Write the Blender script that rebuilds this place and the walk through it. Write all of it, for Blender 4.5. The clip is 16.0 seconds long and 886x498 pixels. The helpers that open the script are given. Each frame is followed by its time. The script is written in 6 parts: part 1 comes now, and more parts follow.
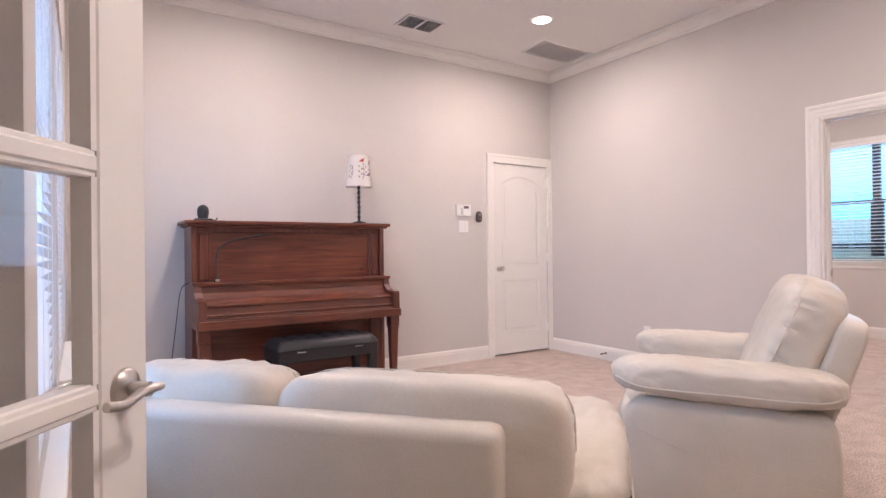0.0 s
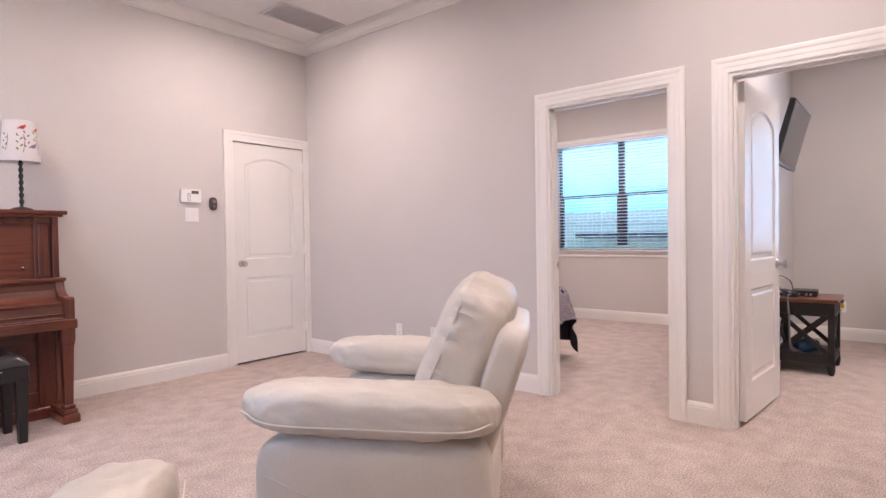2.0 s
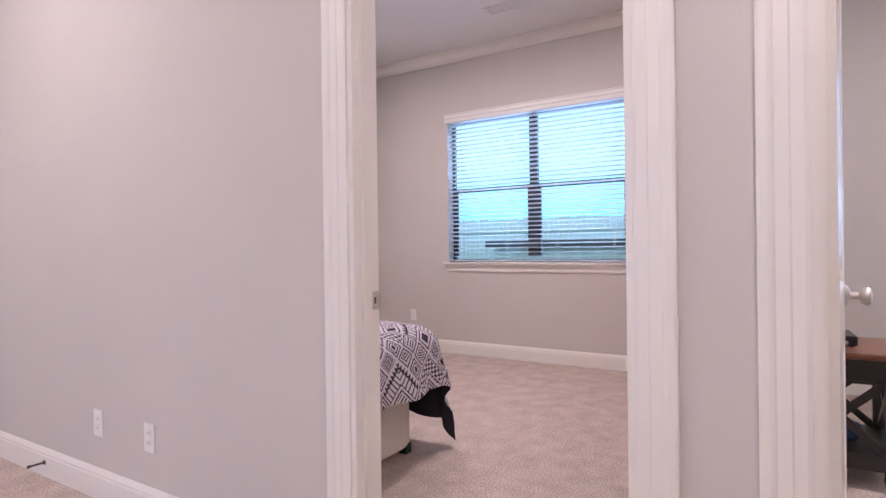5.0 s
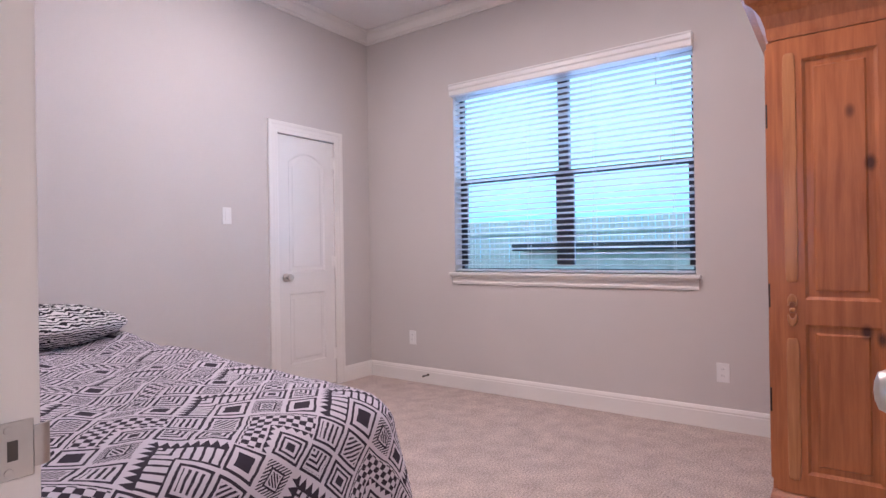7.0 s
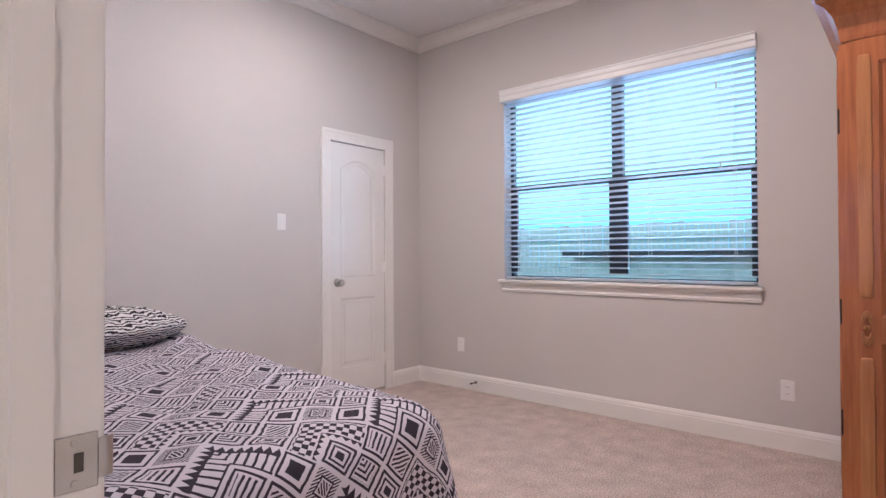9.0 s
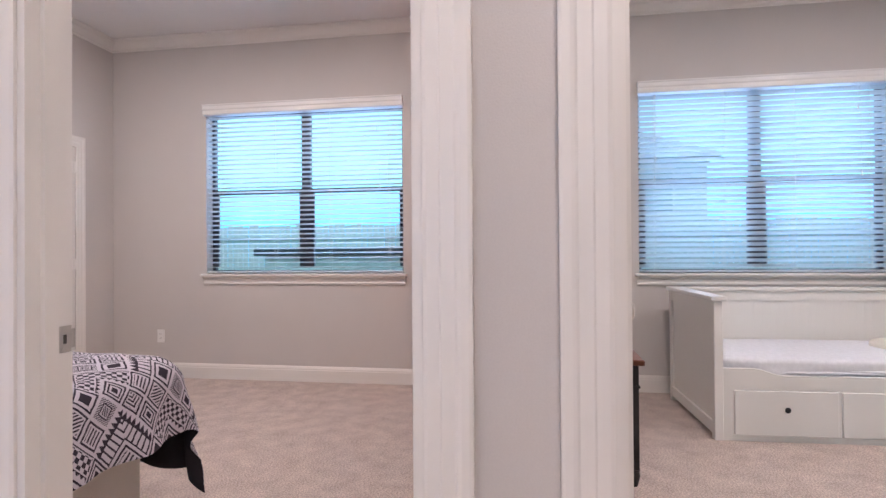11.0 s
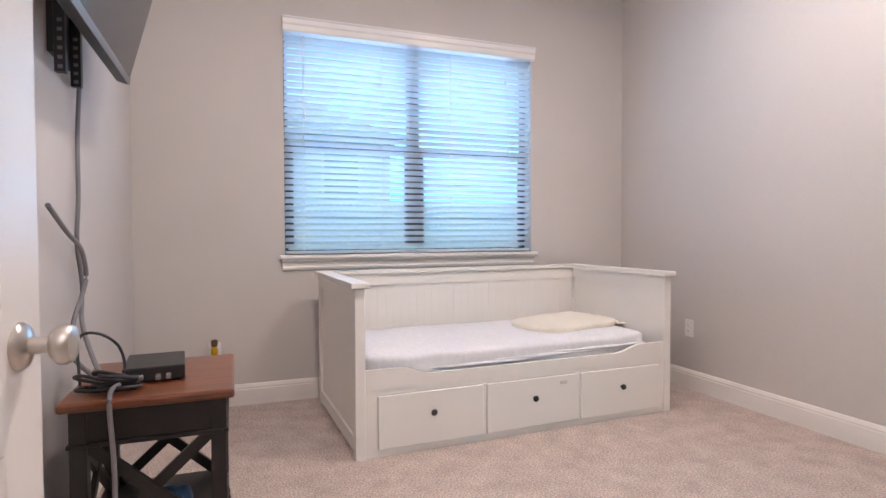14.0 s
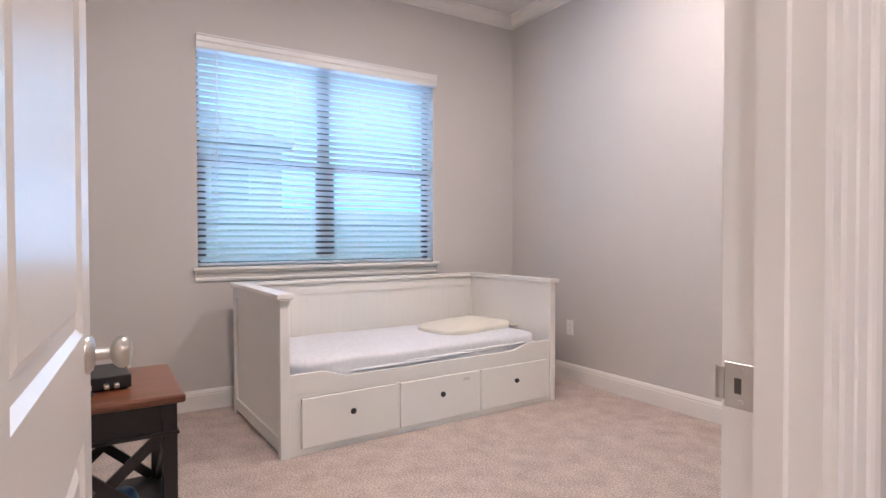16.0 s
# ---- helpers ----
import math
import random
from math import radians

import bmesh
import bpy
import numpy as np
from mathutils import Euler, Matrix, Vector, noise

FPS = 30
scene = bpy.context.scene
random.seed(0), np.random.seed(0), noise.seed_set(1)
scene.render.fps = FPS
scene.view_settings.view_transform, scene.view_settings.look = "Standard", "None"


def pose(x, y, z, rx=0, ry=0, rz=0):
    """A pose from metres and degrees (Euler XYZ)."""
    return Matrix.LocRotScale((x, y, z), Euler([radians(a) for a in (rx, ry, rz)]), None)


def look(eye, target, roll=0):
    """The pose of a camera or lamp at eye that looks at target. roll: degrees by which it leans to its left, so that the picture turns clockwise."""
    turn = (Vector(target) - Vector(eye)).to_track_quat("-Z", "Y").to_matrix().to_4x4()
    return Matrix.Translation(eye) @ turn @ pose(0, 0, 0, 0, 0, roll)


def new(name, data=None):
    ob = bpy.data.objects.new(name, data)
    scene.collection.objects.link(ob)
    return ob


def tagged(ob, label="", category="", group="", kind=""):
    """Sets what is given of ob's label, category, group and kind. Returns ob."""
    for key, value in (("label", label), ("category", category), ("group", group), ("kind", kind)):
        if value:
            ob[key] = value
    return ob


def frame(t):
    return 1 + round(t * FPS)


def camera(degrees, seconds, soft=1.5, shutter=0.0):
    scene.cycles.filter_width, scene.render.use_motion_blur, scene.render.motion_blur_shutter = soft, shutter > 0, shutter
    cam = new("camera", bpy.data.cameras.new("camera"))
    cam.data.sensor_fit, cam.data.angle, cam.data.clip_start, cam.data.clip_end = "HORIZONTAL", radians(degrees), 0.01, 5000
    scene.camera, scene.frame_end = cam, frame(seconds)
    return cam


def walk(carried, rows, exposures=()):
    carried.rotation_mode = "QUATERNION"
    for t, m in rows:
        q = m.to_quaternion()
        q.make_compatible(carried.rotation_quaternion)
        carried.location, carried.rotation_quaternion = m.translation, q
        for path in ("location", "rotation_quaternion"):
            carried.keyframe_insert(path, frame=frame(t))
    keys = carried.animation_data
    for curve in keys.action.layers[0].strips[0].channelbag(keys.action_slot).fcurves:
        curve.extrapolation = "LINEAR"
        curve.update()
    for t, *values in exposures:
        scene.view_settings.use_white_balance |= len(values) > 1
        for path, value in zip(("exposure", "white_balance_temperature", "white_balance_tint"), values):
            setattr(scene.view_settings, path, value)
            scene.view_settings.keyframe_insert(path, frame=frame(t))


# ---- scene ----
cam = camera(76.8, 16.0)
PATH = [
    (0, (-0.443, 0.163, 1.123), (0.647, 1.84, 1.13), -0.6),
    (0.5, (-0.357, 0.092, 1.161), (0.588, 1.854, 1.154), -0.3),
    (1, (-0.117, -0.022, 1.182), (0.899, 1.701, 1.156), -0.3),
    (1.5, (0.164, 0.075, 1.161), (1.525, 1.541, 1.135), -0.5),
    (2, (0.499, 0.101, 1.138), (2.04, 1.375, 1.099), -0.9),
    (2.5, (0.805, 0.177, 1.12), (2.44, 1.33, 1.082), -0.9),
    (3, (1.162, 0.33, 1.103), (2.896, 1.326, 1.074), -1.0),
    (3.5, (1.546, 0.456, 1.089), (3.288, 1.438, 1.064), -0.9),
    (4, (1.96, 0.614, 1.091), (3.697, 1.604, 1.072), -0.8),
    (6.5, (3.69, 1.248, 1.105), (5.321, 2.407, 1.109), -1.0),
    (7, (3.928, 1.357, 1.123), (5.554, 2.521, 1.128), -0.9),
    (7.5, (4.088, 1.462, 1.143), (5.641, 2.722, 1.153), -0.9),
    (8, (4.15, 1.455, 1.143), (5.57, 2.863, 1.161), -0.6),
    (10.5, (3.266, 1.108, 1.136), (5.154, 1.765, 1.169), -0.1),
    (11, (3.047, 1.012, 1.113), (5.021, 1.332, 1.129), -0.4),
    (11.5, (2.819, 0.935, 1.129), (4.819, 0.991, 1.081), -0.3),
    (12, (2.917, 0.877, 1.108), (4.898, 0.612, 1.032), 0.0),
    (12.5, (3.172, 0.799, 1.114), (5.094, 0.251, 1.037), -0.2),
    (13, (3.449, 0.711, 1.085), (5.34, 0.064, 1.011), -0.4),
    (13.5, (3.721, 0.616, 1.085), (5.612, -0.031, 1.021), -0.4),
    (14, (3.962, 0.503, 1.079), (5.832, -0.204, 1.025), -0.2),
    (14.5, (4.051, 0.446, 1.071), (5.84, -0.447, 1.021), -0.2),
    (15, (4.021, 0.468, 1.087), (5.716, -0.593, 1.041), -0.3),
    (15.5, (3.907, 0.587, 1.122), (5.597, -0.482, 1.087), -0.2),
    (16, (3.731, 0.759, 1.126), (5.427, -0.3, 1.091), -0.1),
]
walk(cam, [(t, look(eye, target, roll)) for t, eye, target, roll in PATH], [(0, 0.14, 6620, 12), (1.5, 0.12, 6560, 13), (3, 0.03, 6450, 15), (4, 0.02, 6400, 15), (6.5, 0.0, 6050, 18), (8, -0.08, 6100, 14), (10.5, -0.04, 6250, 6), (11, -0.08, 6250, 9), (11.5, -0.08, 6250, 9), (12.2, -0.08, 6480, 9), (13, 0.0, 6500, 10), (14, 0.08, 6470, 9), (16, 0.02, 6450, 9)])
# world, sun, lights -------------------------------------------------------
world = bpy.data.worlds.new("world")
scene.world = world
world.use_nodes = True
wn = world.node_tree
sky = wn.nodes.new("ShaderNodeTexSky")
sky.sky_type, sky.sun_disc = "NISHITA", False
sky.sun_elevation, sky.sun_rotation = radians(48), radians(270)
wn.links.new(sky.outputs[0], wn.nodes["Background"].inputs[0])
wn.nodes["Background"].inputs[1].default_value = 0.15

sun = bpy.data.lights.new("overcast_sun", "SUN")
sun.energy, sun.angle, sun.color = 1.5, radians(20), (0.80, 0.92, 1.0)
new("overcast_sun", sun).matrix_world = look((-20, 0, 22.2), (0, 0, 0))

H = 3.10          # ceiling height
XW, XD, YN, YS = -0.52, 4.035, 4.80, -1.70      # living room faces
XB, XE = 4.15, 7.70                            # bedrooms: door side, window side
Y1N, Y1S = 4.88, 1.16                          # first bedroom
Y2N, Y2S = 1.05, -2.46                         # second bedroom


def lamp_bulb(name, size, watts, colour):
    d = bpy.data.lights.new(name, "AREA")
    d.shape, d.size, d.energy, d.color = "DISK", size, watts, colour
    return tagged(new(name, d), kind="structure")


WARM = (1.0, 0.847, 0.812)
CANS = [(2.89, 3.70, 0), (0.6, 3.6, 0), (2.9, 0.6, 0), (0.6, 0.6, 0), (5.95, 3.7, 1), (5.95, 2.2, 1), (5.7, -1.5, 2), (5.7, 0.1, 2)]
for cx, cy, room in CANS:
    lo = lamp_bulb("can_light_bulb", 0.15, (31, 31, 31.5)[room], WARM)
    lo.matrix_world = pose(cx, cy, H - 0.03)
# sky light that enters by the window openings
for wx, wy, wz, ww, wh, rz, watts in [(7.95, 3.03, 1.68, 1.7, 1.4, 90, 38), (7.95, -0.72, 1.68, 1.7, 1.4, 90, 44), (-0.72, 2.2, 1.5, 1.0, 1.6, -90, 30), (-0.72, 3.62, 1.5, 1.1, 1.6, -90, 30)]:
    d = bpy.data.lights.new("window_sky_light", "AREA")
    d.shape, d.size, d.size_y, d.energy, d.color = "RECTANGLE", ww, wh, watts, (0.36, 0.58, 1.0)
    new("window_sky_light", d).matrix_world = pose(wx, wy, wz, 90, 0, rz)


# materials ----------------------------------------------------------------
def material(name, colour, rough=0.6, metal=0.0, vary=0.06, scale=6.0, grain=0.0, grain_scale=200.0, bump=0.0, spec=0.5, crease=0.0, translucent=0.0, coat=0.0):
    """A surface with broad variation, fine grain and relief."""
    m = bpy.data.materials.new(name)
    m.use_nodes = True
    nt = m.node_tree
    b = nt.nodes["Principled BSDF"]
    b.inputs["Roughness"].default_value, b.inputs["Metallic"].default_value = rough, metal
    b.inputs["Specular IOR Level"].default_value = spec
    b.inputs["Coat Weight"].default_value = coat
    co = nt.nodes.new("ShaderNodeTexCoord")
    n1 = nt.nodes.new("ShaderNodeTexNoise")
    n1.inputs["Scale"].default_value, n1.inputs["Detail"].default_value = scale, 4
    n2 = nt.nodes.new("ShaderNodeTexNoise")
    n2.inputs["Scale"].default_value, n2.inputs["Detail"].default_value = grain_scale, 3
    for n in (n1, n2):
        nt.links.new(co.outputs["Object"], n.inputs["Vector"])
    r = nt.nodes.new("ShaderNodeMapRange")
    r.inputs["From Min"].default_value, r.inputs["From Max"].default_value = 0.3, 0.7
    r.inputs["To Min"].default_value, r.inputs["To Max"].default_value = 1 - vary, 1 + vary
    nt.links.new(n1.outputs["Fac"], r.inputs["Value"])
    g = nt.nodes.new("ShaderNodeMapRange")
    g.inputs["From Min"].default_value, g.inputs["From Max"].default_value = 0.3, 0.7
    g.inputs["To Min"].default_value, g.inputs["To Max"].default_value = 1 - grain, 1 + grain
    nt.links.new(n2.outputs["Fac"], g.inputs["Value"])
    mul = nt.nodes.new("ShaderNodeMath")
    mul.operation = "MULTIPLY"
    nt.links.new(r.outputs[0], mul.inputs[0])
    nt.links.new(g.outputs[0], mul.inputs[1])
    mix = nt.nodes.new("ShaderNodeVectorMath")
    mix.operation = "SCALE"
    mix.inputs[0].default_value = colour
    nt.links.new(mul.outputs[0], mix.inputs["Scale"])
    nt.links.new(mix.outputs[0], b.inputs["Base Color"])
    if bump:
        bp = nt.nodes.new("ShaderNodeBump")
        bp.inputs["Strength"].default_value, bp.inputs["Distance"].default_value = min(1.0, bump), 0.004
        nt.links.new(n2.outputs["Fac"], bp.inputs["Height"])
        nt.links.new(bp.outputs[0], b.inputs["Normal"])
        if crease:
            n3 = nt.nodes.new("ShaderNodeTexNoise")
            n3.noise_type = "RIDGED_MULTIFRACTAL"
            n3.inputs["Scale"].default_value, n3.inputs["Detail"].default_value, n3.inputs["Distortion"].default_value = 7, 4, 1.6
            nt.links.new(co.outputs["Object"], n3.inputs["Vector"])
            b3 = nt.nodes.new("ShaderNodeBump")
            b3.inputs["Strength"].default_value, b3.inputs["Distance"].default_value = crease, 0.006
            nt.links.new(n3.outputs["Fac"], b3.inputs["Height"])
            nt.links.new(b3.outputs[0], bp.inputs["Normal"])
    if translucent:
        tr = nt.nodes.new("ShaderNodeBsdfTranslucent")
        tr.inputs[0].default_value = (*colour, 1)
        ms = nt.nodes.new("ShaderNodeMixShader")
        ms.inputs[0].default_value = translucent
        nt.links.new(b.outputs[0], ms.inputs[1])
        nt.links.new(tr.outputs[0], ms.inputs[2])
        nt.links.new(ms.outputs[0], nt.nodes["Material Output"].inputs[0])
    return m


def glow(name, colour, strength):
    m = bpy.data.materials.new(name)
    m.use_nodes = True
    b = m.node_tree.nodes["Principled BSDF"]
    b.inputs["Base Color"].default_value = (*colour, 1)
    b.inputs["Emission Color"].default_value, b.inputs["Emission Strength"].default_value = (*colour, 1), strength
    return m


WALL = material("greige_wall_paint", (0.60, 0.568, 0.542), 0.75, vary=0.02, scale=1.5, grain=0.02, grain_scale=260, bump=0.12, spec=0.25)
CEIL = material("white_ceiling_paint", (0.78, 0.765, 0.75), 0.85, vary=0.015, scale=2, grain=0.02, grain_scale=180, bump=0.2, spec=0.2)
TRIM = material("white_trim_paint", (0.80, 0.775, 0.735), 0.38, vary=0.015, scale=4, bump=0.03, grain_scale=60)
DOORP = material("white_door_paint", (0.80, 0.78, 0.745), 0.26, vary=0.015, scale=3, bump=0.03, grain_scale=90)
CARPET = material("beige_carpet_pile", (0.515, 0.425, 0.375), 0.95, vary=0.13, scale=8, grain=0.36, grain_scale=115, bump=0.75, spec=0.1)
CARPET.node_tree.nodes["Bump"].inputs["Distance"].default_value = 0.008
LEATHER = material("cream_leather", (0.60, 0.545, 0.47), 0.36, vary=0.05, scale=5, grain=0.03, grain_scale=140, bump=0.15, crease=0.13)
WHITEP = material("white_lacquer", (0.80, 0.775, 0.73), 0.4, vary=0.01, scale=3)
NICKEL = material("brushed_nickel", (0.56, 0.53, 0.49), 0.28, 1.0, vary=0.05, scale=30)
PLASTIC = material("white_plastic", (0.80, 0.79, 0.77), 0.35, vary=0.01)
BLACKP = material("black_plastic", (0.018, 0.018, 0.02), 0.4, vary=0.1)
SLAT = material("white_blind_slat", (0.80, 0.82, 0.84), 0.45, vary=0.01, translucent=0.34)
BRONZE = material("dark_window_frame", (0.045, 0.045, 0.055), 0.5, vary=0.05)


def wood(name, dark, light, rough=0.35, axis=0, scale=3.0, coat=0.15, knots=False):
    m = bpy.data.materials.new(name)
    m.use_nodes = True
    nt = m.node_tree
    b = nt.nodes["Principled BSDF"]
    b.inputs["Roughness"].default_value, b.inputs["Coat Weight"].default_value = rough, coat
    co = nt.nodes.new("ShaderNodeTexCoord")
    mp = nt.nodes.new("ShaderNodeMapping")
    sc = [14.0, 14.0, 14.0]
    sc[axis] = 0.9
    mp.inputs["Scale"].default_value = sc
    nt.links.new(co.outputs["Object"], mp.inputs[0])
    n = nt.nodes.new("ShaderNodeTexNoise")
    n.inputs["Scale"].default_value, n.inputs["Detail"].default_value, n.inputs["Roughness"].default_value, n.inputs["Distortion"].default_value = scale, 7, 0.62, 0.4
    nt.links.new(mp.outputs[0], n.inputs["Vector"])
    n2 = nt.nodes.new("ShaderNodeTexNoise")
    n2.inputs["Scale"].default_value, n2.inputs["Detail"].default_value = 2.2, 2
    nt.links.new(co.outputs["Object"], n2.inputs["Vector"])
    add = nt.nodes.new("ShaderNodeMath")
    add.operation = "MULTIPLY_ADD"
    add.inputs[1].default_value, add.inputs[2].default_value = 0.45, -0.22
    nt.links.new(n2.outputs["Fac"], add.inputs[0])
    add2 = nt.nodes.new("ShaderNodeMath")
    nt.links.new(n.outputs["Fac"], add2.inputs[0])
    nt.links.new(add.outputs[0], add2.inputs[1])
    ramp = nt.nodes.new("ShaderNodeValToRGB")
    ramp.color_ramp.elements[0].position, ramp.color_ramp.elements[1].position = 0.32, 0.68
    ramp.color_ramp.elements[0].color, ramp.color_ramp.elements[1].color = (*dark, 1), (*light, 1)
    nt.links.new(add2.outputs[0], ramp.inputs[0])
    nt.links.new(ramp.outputs[0], b.inputs["Base Color"])
    if knots:
        mk = nt.nodes.new("ShaderNodeMapping")
        mk.inputs["Scale"].default_value = (5.5, 5.5, 3.2)
        nt.links.new(co.outputs["Object"], mk.inputs[0])
        vo = nt.nodes.new("ShaderNodeTexVoronoi")
        vo.inputs["Scale"].default_value = 1.0
        nt.links.new(mk.outputs[0], vo.inputs["Vector"])
        kr = nt.nodes.new("ShaderNodeMapRange")
        kr.inputs["From Min"].default_value, kr.inputs["From Max"].default_value = 0.05, 0.13
        nt.links.new(vo.outputs["Distance"], kr.inputs["Value"])
        km = nt.nodes.new("ShaderNodeMix")
        km.data_type = "RGBA"
        km.inputs["A"].default_value = (0.075, 0.018, 0.008, 1)
        nt.links.new(kr.outputs[0], km.inputs["Factor"])
        nt.links.new(ramp.outputs[0], km.inputs["B"])
        nt.links.new(km.outputs["Result"], b.inputs["Base Color"])
    bp = nt.nodes.new("ShaderNodeBump")
    bp.inputs["Strength"].default_value, bp.inputs["Distance"].default_value = 0.12, 0.002
    nt.links.new(n.outputs["Fac"], bp.inputs["Height"])
    nt.links.new(bp.outputs[0], b.inputs["Normal"])
    return m


MAHOG = wood("mahogany_veneer", (0.076, 0.017, 0.010), (0.185, 0.050, 0.025), 0.35)
MAHOGV = wood("mahogany_veneer_upright", (0.066, 0.015, 0.009), (0.155, 0.042, 0.022), 0.35, axis=2)
PINE = wood("knotty_pine", (0.33, 0.095, 0.029), (0.50, 0.168, 0.056), 0.38, axis=2, knots=True)
CHERRY = wood("cherry_tabletop", (0.13, 0.04, 0.018), (0.24, 0.085, 0.04), 0.3, axis=1)
BLACKW = material("black_painted_wood", (0.016, 0.014, 0.014), 0.42, vary=0.1, scale=8, grain=0.1, grain_scale=60, bump=0.05)

glass = bpy.data.materials.new("clear_glass")
glass.use_nodes = True
_g = glass.node_tree
_gl, _tr, _mx, _fr, _pw, _ad = (_g.nodes.new(k) for k in ("ShaderNodeBsdfGlossy", "ShaderNodeBsdfTransparent", "ShaderNodeMixShader", "ShaderNodeLayerWeight", "ShaderNodeMath", "ShaderNodeMath"))
_gl.inputs["Roughness"].default_value, _fr.inputs[0].default_value = 0.02, 0.5
_pw.operation, _ad.operation = "POWER", "MULTIPLY_ADD"
_pw.inputs[1].default_value, _ad.inputs[1].default_value, _ad.inputs[2].default_value = 4.0, 0.7, 0.03
_g.links.new(_fr.outputs["Facing"], _pw.inputs[0])
_g.links.new(_pw.outputs[0], _ad.inputs[0])
_g.links.new(_ad.outputs[0], _mx.inputs[0])
_g.links.new(_tr.outputs[0], _mx.inputs[1])
_g.links.new(_gl.outputs[0], _mx.inputs[2])
_g.links.new(_mx.outputs[0], _g.nodes["Material Output"].inputs[0])
GLASS = glass


# mesh helpers -------------------------------------------------------------
def box(bm, x0, y0, z0, x1, y1, z1, bevel=0.0, seg=1):
    v = [bm.verts.new((x, y, z)) for z in (z0, z1) for y in (y0, y1) for x in (x0, x1)]
    faces = [bm.faces.new([v[i] for i in q]) for q in ((0, 2, 3, 1), (4, 5, 7, 6), (0, 1, 5, 4), (2, 6, 7, 3), (0, 4, 6, 2), (1, 3, 7, 5))]
    if bevel:
        edges = list({e for f in faces for e in f.edges})
        bmesh.ops.bevel(bm, geom=edges, offset=bevel, segments=seg, affect="EDGES", profile=0.5)


def boxes(*list_, bevel=0.0, seg=1):
    bm = bmesh.new()
    for b in list_:
        box(bm, *b, bevel=bevel, seg=seg)
    return bm


def lathe(bm, profile, at=(0, 0, 0), axis="z", steps=20):
    """A turned body: profile rows of (radius, height) about an axis through at."""
    rings = []
    for r, h in profile:
        ring = []
        for i in range(steps):
            a = 2 * math.pi * i / steps
            c, s = r * math.cos(a), r * math.sin(a)
            p = {"z": (c, s, h), "x": (h, c, s), "y": (s, h, c)}[axis]
            ring.append(bm.verts.new((at[0] + p[0], at[1] + p[1], at[2] + p[2])))
        rings.append(ring)
    for a, b in zip(rings, rings[1:]):
        for i in range(steps):
            bm.faces.new((a[i], a[(i + 1) % steps], b[(i + 1) % steps], b[i]))
    bm.faces.new(rings[0][::-1])
    bm.faces.new(rings[-1])
    return bm


def extrude_profile(bm, profile, p0, p1, inward, mitre0=0.0, mitre1=0.0):
    """A moulding: (out, up) rows swept from p0 to p1; inward is the way out of the wall."""
    p0, p1, n = Vector(p0), Vector(p1), Vector(inward)
    d = (p1 - p0).normalized()
    a = [bm.verts.new(p0 + n * o + Vector((0, 0, u)) + d * (o * mitre0)) for o, u in profile]
    b = [bm.verts.new(p1 + n * o + Vector((0, 0, u)) - d * (o * mitre1)) for o, u in profile]
    for i in range(len(profile)):
        j = (i + 1) % len(profile)
        bm.faces.new((a[i], a[j], b[j], b[i]))
    bm.faces.new(a[::-1])
    bm.faces.new(b)


def soft(bm, centre, size, p=3.2, wobble=0.012, seed=0.0, n=20, m=None, freq=6.0):
    """A stuffed shape: a rounded box with slight unevenness."""
    c, h = Vector(centre), Vector(size) / 2
    made = {}

    def vert(i, j, k):
        if (i, j, k) not in made:
            q = Vector([math.sin((2 * t / n - 1) * math.pi / 2) for t in (i, j, k)])
            u = q / (abs(q.x) ** p + abs(q.y) ** p + abs(q.z) ** p) ** (1 / p)
            w = Vector((u.x * h.x, u.y * h.y, u.z * h.z))
            if wobble:
                w += u.normalized() * noise.fractal(w * freq + Vector((seed, seed * 2, 0)), 0.8, 2.0, 3) * wobble
            w += c
            made[i, j, k] = bm.verts.new(m @ w if m else w)
        return made[i, j, k]

    for a in range(n):
        for b in range(n):
            for e in (0, n):
                bm.faces.new((vert(e, a, b), vert(e, a + 1, b), vert(e, a + 1, b + 1), vert(e, a, b + 1)))
                bm.faces.new((vert(a, e, b), vert(a + 1, e, b), vert(a + 1, e, b + 1), vert(a, e, b + 1)))
                bm.faces.new((vert(a, b, e), vert(a + 1, b, e), vert(a + 1, b + 1, e), vert(a, b + 1, e)))


def finish(bm, name, mat, smooth=False, angle=40):
    bmesh.ops.recalc_face_normals(bm, faces=bm.faces)
    me = bpy.data.meshes.new(name)
    bm.to_mesh(me)
    bm.free()
    me.materials.append(mat)
    if smooth:
        me.shade_smooth()
        me.set_sharp_from_angle(angle=radians(angle))
    return me


def part(name, bm, mat, parent, label="", smooth=False, m=None):
    ob = new(name, finish(bm, name, mat, smooth))
    ob.parent = parent
    if m:
        ob.matrix_basis = m
    return tagged(ob, label=label)


def empty(name, m, label, category, group="", kind=""):
    ob = new(name)
    ob.empty_display_size = 0.1
    ob.matrix_basis = m
    return tagged(ob, label, category, group, kind)


def structure(name, bm, mat, label="", category="", smooth=False):
    return tagged(new(name, finish(bm, name, mat, smooth)), label, category, kind="structure")


